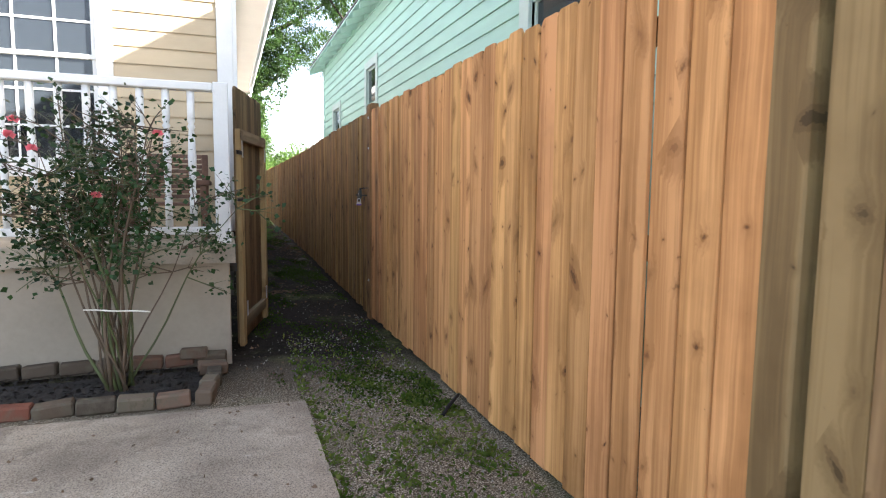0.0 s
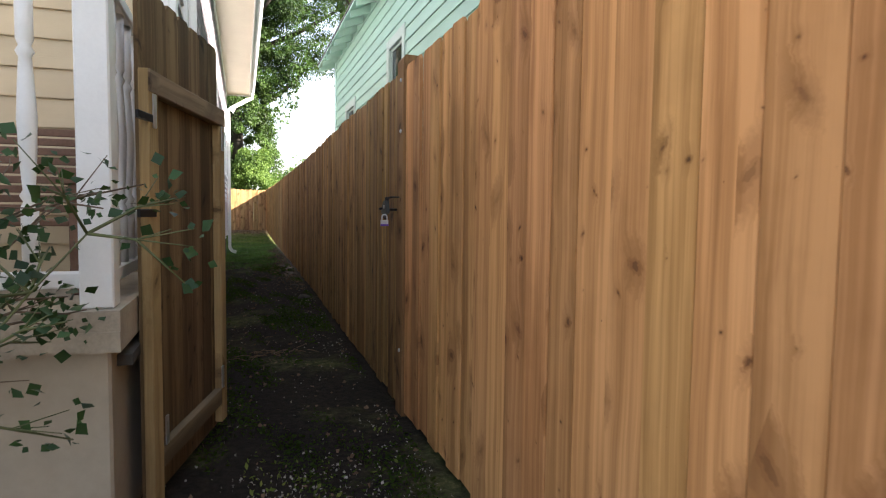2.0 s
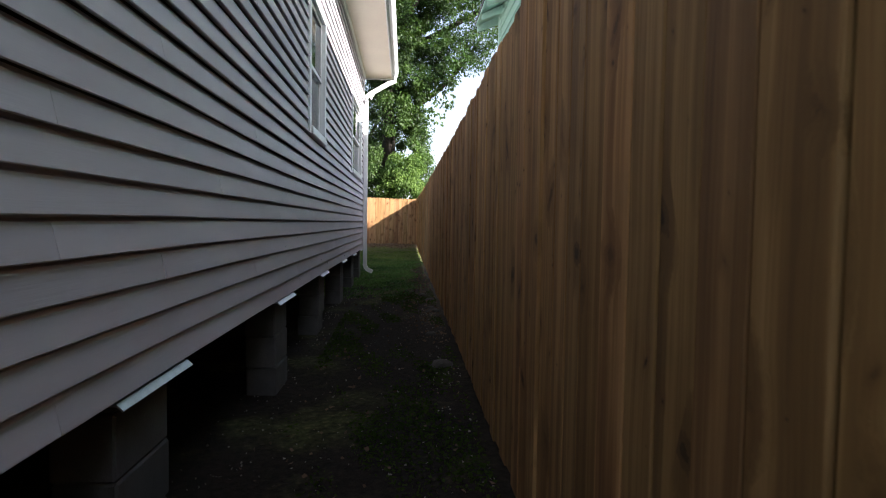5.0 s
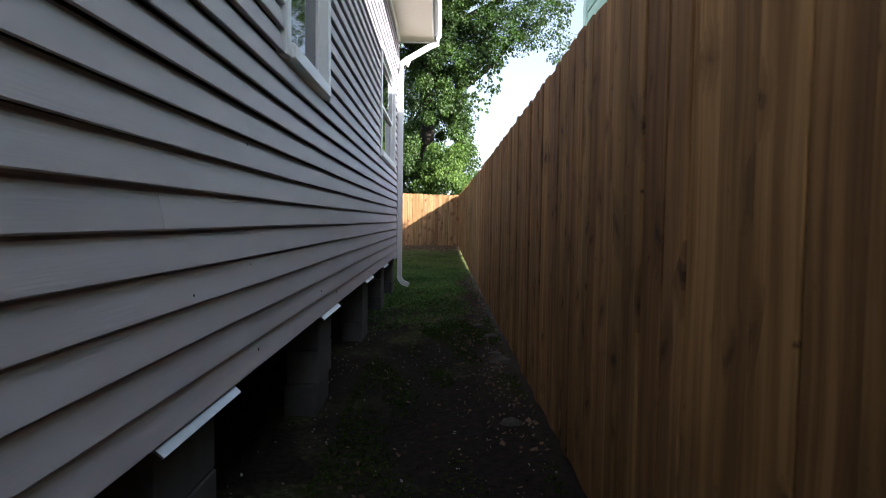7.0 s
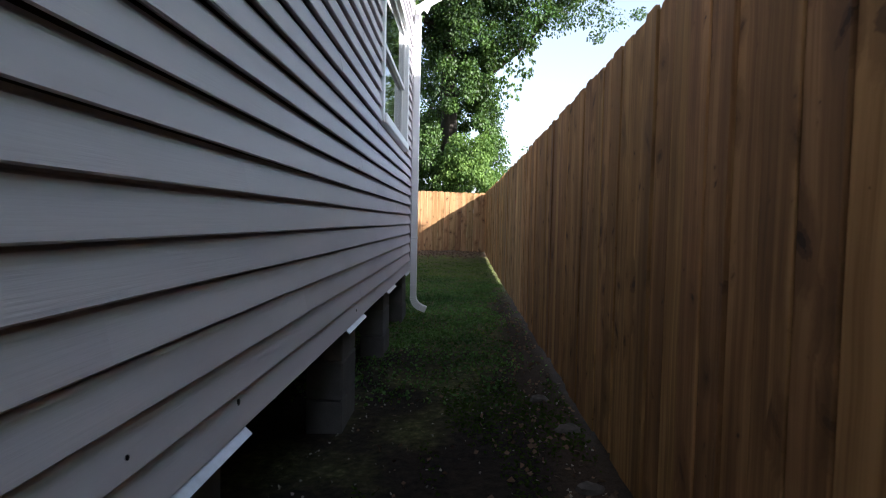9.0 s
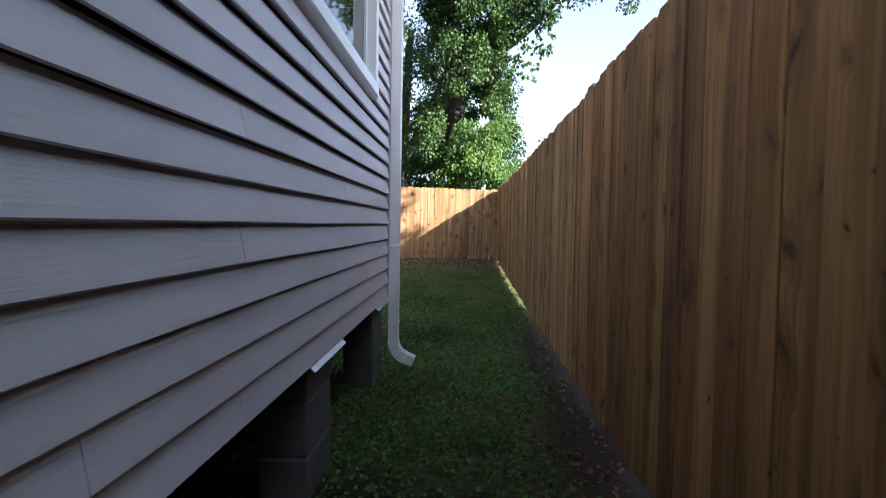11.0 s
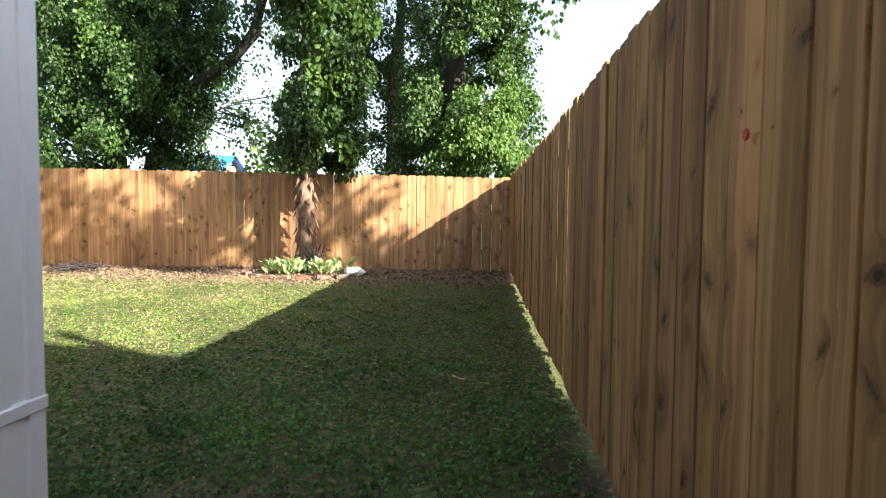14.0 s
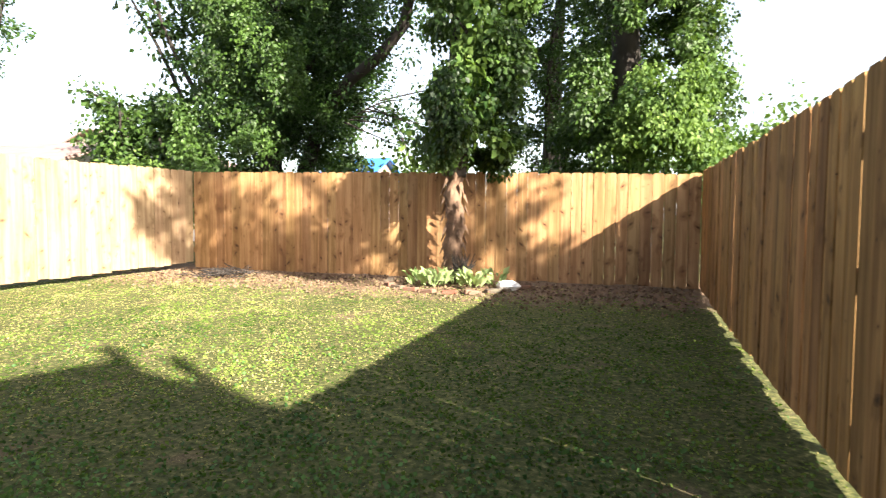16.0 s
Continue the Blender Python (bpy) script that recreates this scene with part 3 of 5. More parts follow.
for k, (y0, y1) in enumerate(SIDE_WINDOWS):
    sash_window("window_%d" % (k + 1), "x", -0.018, y0 + 0.02, y1 - 0.02, SILL + 0.07, HEAD - 0.07, 1, WHITE_PVC, "white vinyl sash window in the sided wall", blind=(k == 0), tw=0.07)
corner = Build().box((-0.08, BACK + 0.001, BASE - 0.01), (0.004, BACK + 0.055, WALL_TOP), 0.004)
tagged(part("trim_corner", corner, VINYL), "tan vinyl corner post", "trim", kind="structure")

# soffit, fascia, gutter and roof
EAVE_X, EAVE_Y0, EAVE_Y1 = 0.50, 3.3, 15.5
tagged(part("ceiling_soffit", Build().box((-0.15, EAVE_Y0, 3.945), (EAVE_X, EAVE_Y1, 3.965)), CREAM), "cream boarded eave soffit", "soffit", kind="structure")
tagged(part("trim_fascia", Build().box((EAVE_X, EAVE_Y0, 3.925), (EAVE_X + 0.022, EAVE_Y1, 4.11), 0.003), WHITE), "white painted eave fascia board", "fascia", kind="structure")
tagged(part("trim_frieze", Build().box((0.003, FRONT + 0.07, 3.84), (0.018, BACK + 0.05, 3.944), 0.003), WHITE), "white frieze board under the eave", "trim", kind="structure")
tagged(part("trim_barge", Build().box((-0.15, EAVE_Y1, 3.925), (EAVE_X + 0.022, EAVE_Y1 + 0.022, 4.11), 0.003), WHITE), "white barge board at the eave end", "trim", kind="structure")
roof = Build()
for y0, y1 in ((EAVE_Y0, EAVE_Y1 + 0.03),):
    roof.prism([(EAVE_X + 0.06, 4.115), (EAVE_X + 0.06, 4.14), (-4.5, 6.64), (-4.5, 6.60)], "y", y0, y1)
    roof.prism([(-9.56, 4.115), (-9.56, 4.14), (-4.5, 6.64), (-4.5, 6.60)], "y", y0, y1)
roof.prism([(-9.0, 3.97), (0.0, 3.97), (-4.5, 6.55)], "y", BACK, BACK + 0.1)
roof.prism([(-9.0, 3.97), (0.0, 3.97), (-4.5, 6.55)], "y", FRONT - 0.1, FRONT)
tagged(part("roof", roof, SHINGLE), "dark grey shingled gable roof", "roof", kind="structure")


def gutter():
    g = thing("gutter", (EAVE_X + 0.08, 9.0, 3.95), "white aluminium rain gutter along the eave", "gutter")
    prof = [(0.024, 0.0), (0.085, 0.0), (0.108, 0.045), (0.128, 0.10), (0.128, 0.125), (0.122, 0.125), (0.119, 0.102), (0.10, 0.048), (0.08, 0.006), (0.03, 0.006), (0.03, 0.12), (0.024, 0.12)]
    b = Build()
    n = len(prof)
    b.v = [(EAVE_X + u, y, 3.965 + w) for y in (EAVE_Y0, EAVE_Y1 + 0.03) for u, w in prof]
    b.f = [(i, (i + 1) % n, n + (i + 1) % n, n + i) for i in range(n)]
    part("trough", b, WHITE_PVC, g)
    end = Build().prism([(EAVE_X + u, 3.965 + w) for u, w in prof[:5]] + [(EAVE_X + 0.024, 4.09)], "y", EAVE_Y1 + 0.03, EAVE_Y1 + 0.034)
    part("end_cap", end, WHITE_PVC, g)


gutter()


def downspout():
    x, y = 0.041, BACK + 0.042
    d = thing("downspout", (x, y, gz(x, y)), "white ribbed aluminium downspout with a curved outlet", "downspout")

    def rect(cx, cy, cz, ux, uy, uz, wx, wy, wz, hw, hd):
        return [(cx + s * hw * ux + t * hd * wx, cy + s * hw * uy + t * hd * wy, cz + s * hw * uz + t * hd * wz) for s, t in ((-1, -1), (-0.33, -1), (-0.3, -0.86), (0.3, -0.86), (0.33, -1), (1, -1), (1, 1), (0.33, 1), (0.3, 0.86), (-0.3, 0.86), (-0.33, 1), (-1, 1))]

    def sweep(rings):
        b = Build()
        n = len(rings[0])
        for r in rings:
            b.v += r
        for i in range(len(rings) - 1):
            for k in range(n):
                k2 = (k + 1) % n
                b.f.append((i * n + k, i * n + k2, (i + 1) * n + k2, (i + 1) * n + k))
        b.f += [tuple(range(n))[::-1], tuple((len(rings) - 1) * n + k for k in range(n))]
        return b
    hw, hd = 0.045, 0.033
    part("pipe", sweep([rect(x, y, z, 0, 1, 0, 1, 0, 0, hw, hd) for z in (0.385, 3.46)]), WHITE_PVC, d)
    for z in (0.50, 1.03, 2.9):
        part("strap", Build().box((x - hd - 0.003, y - hw - 0.003, z), (x + hd + 0.003, y + hw + 0.003, z + 0.02), 0.002), WHITE_PVC, d)
    low = []
    for k in range(15):
        a = radians(68) * k / 14
        off = 0.13 * (1 - math.cos(a))
        w = 0.005 if k % 2 else 0.0
        low.append(rect(x + off, y, 0.385 - 0.13 * math.sin(a), 0, 1, 0, math.cos(a), 0, math.sin(a), hw + w, hd + w))
    a = radians(68)
    low.append(rect(x + 0.13 * (1 - math.cos(a)) + 0.062, y, 0.385 - 0.13 * math.sin(a) - 0.025, 0, 1, 0, math.cos(a), 0, math.sin(a), hw, hd))
    part("elbow", sweep(low), WHITE_PVC, d)
    part("offset_pipe", Build().tube([(x, y, 3.45), (x, y, 3.53), (x + 0.06, y, 3.58), (0.45, y + 0.06, 3.80), (0.56, y + 0.1, 3.86), (0.58, y + 0.1, 3.97)], 0.045, 10), WHITE_PVC, d, smooth=True)
    part("flood_lamp", Build().tube([(0.03, y - 0.14, 3.50), (0.10, y - 0.14, 3.53), (0.17, y - 0.13, 3.50)], [0.03, 0.035, 0.055], 10), WHITE, side_wall)


downspout()


def wall_marks():
    """Old screw holes and scuffs in the siding."""
    for y, z, r in ((7.81, 1.02, 0.006), (8.40, 0.745, 0.008), (10.07, 0.757, 0.009), (11.8, 0.736, 0.007), (9.54, 0.825, 0.005), (8.29, 1.482, 0.006), (8.32, 1.067, 0.004), (11.77, 1.509, 0.005)):
        face = -0.0005 - 0.0145 * min(1.0, max(0.0, ((z - BASE) % ROW - 0.012) / 0.066))
        part("screw_hole", Build().tube([(face - 0.008, y, z), (face + 0.002, y, z), (face + 0.003, y, z)], [r, r, r * 0.5], 8), BLACK, side_wall)


wall_marks()


# ---- crawl space and piers ----
def half_block():
    b = Build()
    b.box((-0.19, -0.195, 0.0), (0, 0.195, 0.203), 0.008)
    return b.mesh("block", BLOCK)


def pier(y, group="block piers under the house"):
    z0 = gz(-0.2, y) - 0.03
    p = thing("block_pier", (-0.14, y, z0), "grey concrete block pier carrying the house wall", "pier", group)
    me, z, k = half_block(), z0, 0
    while z + 0.21 < BASE - 0.005:
        piece("block", me, p, Matrix.Translation((-0.045 + PY.uniform(-0.008, 0.008), y + PY.uniform(-0.01, 0.01), z)))
        z, k = z + 0.206, k + 1
    if BASE - 0.022 - z > 0.015:
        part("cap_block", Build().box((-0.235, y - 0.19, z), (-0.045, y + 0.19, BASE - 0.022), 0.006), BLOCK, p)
    cap = Build().box((-0.24, y - 0.27, BASE - 0.022), (-0.012, y + 0.28, BASE - 0.012), 0.002)
    cap.prism([(-0.014, BASE - 0.012), (-0.014, BASE - 0.02), (0.004, BASE - 0.036), (0.008, BASE - 0.032)], "y", y - 0.27, y + 0.28)
    part("metal_cap", cap, STEEL, p, "bent galvanised metal termite cap")


for y in (5.76, 7.88, 9.84, 11.8, 13.45, 14.98):
    pier(y)
tagged(part("floor_underside", Build().box((-9, 2.7, BASE + 0.02), (-0.05, BACK - 0.05, BASE + 0.06)), DARK), "timber underside of the raised floor, its shade put into the dark colour", "floor", kind="structure")
# Unseen far wall, added and coloured dark so no light shows through below.
tagged(part("wall_skirting", Build().box((-9.0, 2.75, -0.1), (-8.9, BACK + 0.1, WALL_TOP)), DARK), "unseen dark wall added to keep the crawl space dark", "wall", kind="structure")
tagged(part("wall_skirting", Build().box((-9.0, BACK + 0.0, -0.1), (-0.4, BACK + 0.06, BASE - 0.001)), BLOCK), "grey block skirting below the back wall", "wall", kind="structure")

# ---- porch ----
tagged(part("porch_base", Build().box((-6.0, 2.60, -0.1), (-0.10, 3.85, 0.80), 0.01), PLASTER), "cream painted cement porch base", "porch", kind="structure")
cap = Build()
n = 60
for i in range(n):
    x0, x1 = -6.02 + 5.96 * i / n, -6.02 + 5.96 * (i + 1) / n
    w = 0.012 * math.sin(i * 2.7) * math.sin(i * 1.3)
    cap.box((x0, 2.545, 0.80 + 0.006 * math.sin(i * 3.9) - 0.004), (x1, 3.86, 0.862), 0.0)
    cap.box((x0, 2.55 + w * 0.3, 0.862), (x1, 3.86, 0.932), 0.0)
tagged(part("porch_floor", cap, CAP), "chipped cement porch floor edge", "porch", kind="structure")


def baluster_mesh():
    b = Build()
    prof = [(0.0, 0.026), (0.22, 0.026), (0.24, 0.018), (0.26, 0.028), (0.28, 0.018), (0.36, 0.024), (0.52, 0.030), (0.68, 0.022), (0.72, 0.018), (0.74, 0.028), (0.76, 0.018), (0.78, 0.026), (1.0, 0.026)]
    b.tube([(0, 0, t * 0.98) for t, r in prof], [r for t, r in prof], 10)
    return b.mesh("baluster", WHITE, True)


def railing():
    r = thing("porch_railing", (-1.5, 2.66, 0.932), "white painted porch railing with turned balusters", "railing")
    part("top_rail", Build().box((-5.9, 2.615, 2.035), (-0.19, 2.705, 2.095), 0.008), WHITE, r)
    part("bottom_rail", Build().box((-5.9, 2.63, 1.00), (-0.19, 2.69, 1.055), 0.006), WHITE, r)
    part("corner_post", Build().box((-0.19, 2.60, 0.932), (-0.085, 2.705, 2.10), 0.006), WHITE, r, "white post with peeling paint")
    part("side_top_rail", Build().box((-0.175, 2.705, 2.035), (-0.10, 3.88, 2.092), 0.008), WHITE, r)
    part("side_bottom_rail", Build().box((-0.165, 2.705, 1.00), (-0.11, 3.88, 1.055), 0.006), WHITE, r)
    me = baluster_mesh()
    for i in range(30):
        piece("baluster", me, r, Matrix.Translation((-0.34 - 0.165 * i, 2.66, 1.055)))
    for i in range(6):
        piece("baluster", me, r, Matrix.Translation((-0.1375, 2.88 + 0.165 * i, 1.055)))


railing()


def porch_chair():
    c = thing("porch_chair", (-0.55, 3.2, 0.932), "dark brown slatted wooden porch chair", "chair")
    for x in (-0.84, -0.28):
        for y in (3.0, 3.44):
            part("leg", Build().box((x - 0.025, y - 0.025, 0.932), (x + 0.025, y + 0.025, 1.62 if y > 3.2 else 1.36), 0.005), BRICKWALL, c)
        part("armrest", Build().box((x - 0.05, 2.96, 1.55 - 0.19), (x + 0.05, 3.48, 1.40), 0.006), BRICKWALL, c)
    for i in range(5):
        part("seat_slat", Build().box((-0.815, 2.98 + 0.09 * i, 1.20), (-0.305, 3.055 + 0.09 * i, 1.222), 0.004), BRICKWALL, c)
    for i in range(9):
        part("back_slat", Build().box((-0.815, 3.43, 1.25 + 0.042 * i), (-0.305, 3.452, 1.282 + 0.042 * i), 0.003), BRICKWALL, c)


porch_chair()

# front wall, window and corner board
FW = (-2.35, -1.14, 1.55, 3.35)
front = Build()
for x0, x1 in ((-9.0, FW[0]), (FW[1], -0.02)):
    front.box((x0, FRONT, 0.93), (x1, FRONT + 0.14, WALL_TOP))
front.box((FW[0], FRONT, 0.93), (FW[1], FRONT + 0.14, FW[2]))
front.box((FW[0], FRONT, FW[3]), (FW[1], FRONT + 0.14, WALL_TOP + 0.6))
front_wall = tagged(part("wall_south", front, BEIGE), "cream lap-sided front wall of the house", "wall", kind="structure")
for r in range(24):
    z0, z1 = 0.935 + 0.148 * r, 0.935 + 0.148 * (r + 1) + 0.008
    spans = [(-6.0, -0.17)] if (z1 < FW[2] or z0 > FW[3]) else [(-6.0, FW[0] - 0.05), (FW[1] + 0.05, -0.17)]
    for a, c in spans:
        bb = Build().prism([(FRONT - 0.001, z0), (FRONT - 0.018, z0), (FRONT - 0.019, z0 + 0.006), (FRONT - 0.005, z1), (FRONT - 0.001, z1)], "x", a, c)
        part("siding_board", bb, BEIGE, front_wall)
sash_window("window_4", "y", FRONT, FW[0], FW[1], FW[2], FW[3], -1, WHITE, "white divided-light front window", cols=4, rows=3, tw=0.13)
tagged(part("trim_corner_board", Build().box((-0.165, FRONT - 0.03, 0.94), (-0.03, FRONT + 0.001, WALL_TOP), 0.004), WHITE), "white painted corner board", "trim", kind="structure")
tagged(part("trim_corner_board", Build().box((-0.03, FRONT - 0.03, 0.66), (0.008, FRONT + 0.06, WALL_TOP), 0.004), WHITE), "white painted corner board", "trim", kind="structure")


# ---- fences ----
def picket_meshes(material, height=2.0):
    out = []
    for w in (0.1548, 0.1554, 0.1542, 0.155):
        h, t, e = w / 2, 0.008, 0.024
        face = [(-h, 0.0), (h, 0.0), (h, height - e * 1.1), (h - e, height), (-h + e, height), (-h, height - e * 1.1)]
        inner = [(u - math.copysign(0.002, u), z if z < 0.1 else z - 0.003) for u, z in face]
        b = Build()
        n = 6
        b.v = [(-t, u, z) for u, z in inner] + [(-t + 0.003, u, z) for u, z in face] + [(t, u, z) for u, z in face]
        b.f = [tuple(range(n))[::-1], tuple(2 * n + i for i in range(n))]
        for r in (0, n):
            b.f += [(r + i, r + (i + 1) % n, r + n + (i + 1) % n, r + n + i) for i in range(n)]
        me = b.mesh("picket", material)
        bm = bmesh.new()
        bm.from_mesh(me)
        bmesh.ops.recalc_face_normals(bm, faces=bm.faces[:])
        bm.to_mesh(me)
        bm.free()
        out.append(me)
    return out


def run_pickets(parent, meshes, a, c, top, bottom, facing, pitch=0.1566, lean=0.05, gap=0.003):
    """Pickets from plan point a to c; top and bottom give heights along the run; facing: degrees of the front's way from -x.
    gap is the usual joint; now and then a board has shrunk and the joint is wider."""
    a, c = Vector(a), Vector(c)
    d = (c - a).normalized()
    yaw = math.degrees(math.atan2(d.y, d.x)) - 90
    s, total = 0.07, (c - a).length
    while s < total - 0.03:
        me = meshes[PY.randrange(len(meshes))]
        p = a + d * s
        z0 = bottom(p) + PY.uniform(-0.015, 0.015)
        h = top(p) + PY.uniform(-0.012, 0.012) - z0
        proud = PY.choice((0.0, 0.002, 0.004, -0.003, 0.005, -0.005))
        n = Vector((d.y, -d.x)) * proud
        m = pose(p.x + n.x, p.y + n.y, z0, PY.uniform(-lean, lean), PY.uniform(-0.06, 0.06), yaw + facing + PY.uniform(-3.2, 3.2))
        wide = (pitch - gap * PY.choice((0.4, 0.7, 1.0, 1.0, 1.5))) / 0.155
        piece("picket", me, parent, m @ Matrix.Diagonal((1, wide, h / 2.0, 1)))
        s += pitch


NEW_PICKETS, OLD_SHADED_PICKETS, GREEN_PICKETS = picket_meshes(FENCE), picket_meshes(FENCE_OLD_SHADED), picket_meshes(FENCE_GREEN)
TOP_Y, TOP_Z = [-4, 3.9, 6.2, 9, 11, 15, 17, 21, 24.5], [2.12, 2.12, 2.10, 2.03, 2.01, 1.975, 1.968, 1.97, 2.0]


def side_top(p):
    return float(np.interp(p.y, TOP_Y, TOP_Z))


def side_bottom(p):
    return gz(1.2, p.y) + 0.035


def rail_between(parent, a, c, z, material, off=0.012, thick=0.038):
    """A rail behind the pickets, from plan point a to c."""
    d = (Vector(c) - Vector(a)).normalized()
    n = Vector((d.y, -d.x))
    p, q = Vector(a) + n * off, Vector(c) + n * off
    pts = [(e.x + n.x * k, e.y + n.y * k, z + h) for e in (p, q) for k in (0, thick) for h in (0, 0.089)]
    part("rail", Build().solid(pts, [(0, 1, 3, 2), (4, 5, 7, 6), (0, 1, 5, 4), (2, 3, 7, 6), (0, 2, 6, 4), (1, 3, 7, 5)]), material, parent)


BACK_PICKETS = picket_meshes(FENCE_BACK)
side_fence = thing("board_fence", (1.24, 1.5, 0.03), "tall new pine picket fence beside the passage", "fence")
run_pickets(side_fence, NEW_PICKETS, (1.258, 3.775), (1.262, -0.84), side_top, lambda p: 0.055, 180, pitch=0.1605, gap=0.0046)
for z in (0.35, 1.1, 1.85):
    rail_between(side_fence, (1.262, -0.80), (1.258, 3.79), z, FENCE_OLD_SHADED, 0.02)
part("end_post", Build().box((1.235, -0.995, 0.0), (1.325, -0.872, 2.3), 0.006), FENCE_GREEN, side_fence, "green-tinged treated post")
post = Build().prism([(1.235, 0.02), (1.235, 2.17), (1.25, 2.19), (1.325, 2.19), (1.325, 0.02)], "y", 3.80, 3.945)
part("gate_post", post, POST, side_fence, "dark stained gate post")
for z in (0.42, 1.75, 2.05):
    part("bolt", Build().tube([(1.236, 3.85, z), (1.229, 3.85, z), (1.226, 3.85, z)], [0.012, 0.012, 0.006], 8), STEEL, side_fence)
near_fence = thing("board_fence", (1.25, -2.5, 0.0), "weathered greenish picket fence panel", "fence")
run_pickets(near_fence, GREEN_PICKETS, (1.25, -1.045), (1.25, -5.2), lambda p: 2.3, lambda p: 0.04, 180)
long_fence = thing("board_fence", (1.23, 14.0, 0.2), "long weathered pine picket fence, coloured darker for passage shade, with narrow gaps", "fence")
run_pickets(long_fence, OLD_SHADED_PICKETS, (1.258, 3.945), (1.20, 24.42), side_top, side_bottom, 0, pitch=0.154, lean=0.09, gap=0.0068)
for z in (0.45, 1.1, 1.65):
    rail_between(long_fence, (1.258, 3.95), (1.20, 24.4), z, FENCE_OLD_SHADED, 0.02)
for k in range(9):
    part("post", Build().box((1.32, 4.2 + 2.44 * k, 0.0), (1.41, 4.29 + 2.44 * k, 1.85), 0.005), FENCE_OLD_SHADED, long_fence)
# Unseen post, added outside the pickets to block sun through the corner gap.
part("corner_post", Build().box((1.212, 24.30, 0.3), (1.302, 24.47, 1.97), 0.005), FENCE_OLD_SHADED, long_fence)
CORNER = (-7.15, 24.55)
back_fence = thing("board_fence", (-3.0, 24.5, 0.43), "honey-coloured pine picket fence across the yard's end", "fence")
run_pickets(back_fence, BACK_PICKETS, (1.19, 24.46), CORNER, lambda p: 1.98 + 0.018 * (1.2 - p.x), lambda p: gz(p.x, 24.4) + 0.0, 180, lean=0.03, gap=0.0045)
for z in (0.7, 1.6):
    rail_between(back_fence, CORNER, (1.19, 24.46), z, FENCE_OLD_SHADED, -0.06)
left_fence = thing("board_fence", (-7.6, 20.0, 0.35), "pine picket fence on the yard's far side, sun glare put into its pale colour", "fence")
run_pickets(left_fence, picket_meshes(FENCE_PALE), CORNER, (-8.6, 15.0), lambda p: 2.14, lambda p: gz(p.x, p.y) + 0.09, 180, lean=0.03, gap=0.0045)
for z in (0.7, 1.6):
    rail_between(left_fence, CORNER, (-8.6, 15.0), z, FENCE_OLD_SHADED, 0.02)


def gate():
    """The open gate: boards on a frame, swung back beside the porch."""
    L, yaw = 0.98, math.degrees(math.atan2(3.81 - 2.86, 0.241))
    m = pose(-0.04, 2.865, 0.0, 0, 0, yaw)
    g = thing("garden_gate", (0.0, 2.86, 0.08), "open wooden garden gate with a braced frame", "gate")

    def lay(name, b, mat, label=""):
        me = b.mesh(name, mat)
        ob = piece(name, me, g, m)
        if label:
            ob["label"] = label
        return ob
    # local x runs along the gate, local -y is the framed side
    for i in range(7):
        w = 0.138
        x0 = 0.01 + i * 0.14
        h = 2.13 - 0.01 * PY.random()
        b = Build().prism([(x0, 0.10), (x0 + w, 0.10), (x0 + w, h - 0.025), (x0 + w - 0.024, h), (x0 + 0.024, h), (x0, h - 0.025)], "y", 0.0, 0.016)
        lay("picket", b, GATE_Z)
    lay("stile", Build().box((-0.002, -0.04, 0.08), (0.088, -0.001, 1.80), 0.004), GATE_FR, "greenish treated stile")
    lay("stile", Build().box((L - 0.088, -0.04, 0.12), (L + 0.002, -0.001, 1.71), 0.004), GATE_FR)
    lay("top_rail", Build().box((0.0, -0.043, 1.712), (L + 0.005, -0.0005, 1.80), 0.004), GATE_Y)
    lay("bottom_rail", Build().box((0.09, -0.04, 0.22), (L - 0.09, -0.001, 0.308), 0.004), GATE_Y)
    for x0, z0, dz in ((0.03, 1.70, -1), (L - 0.06, 1.70, -1), (0.10, 0.31, 1), (L - 0.10, 0.31, 1)):
        b = Build().box((x0, -0.047, z0 if dz > 0 else z0 - 0.12), (x0 + 0.028, -0.0405, z0 + 0.12 if dz > 0 else z0 + 0.01), 0.001)
        lay("corner_bracket", b, STEEL)
    for z in (1.24, 1.6):
        lay("hinge", Build().box((-0.10, -0.03, z), (0.05, -0.0435, z + 0.03), 0.002), BLACK)


gate()


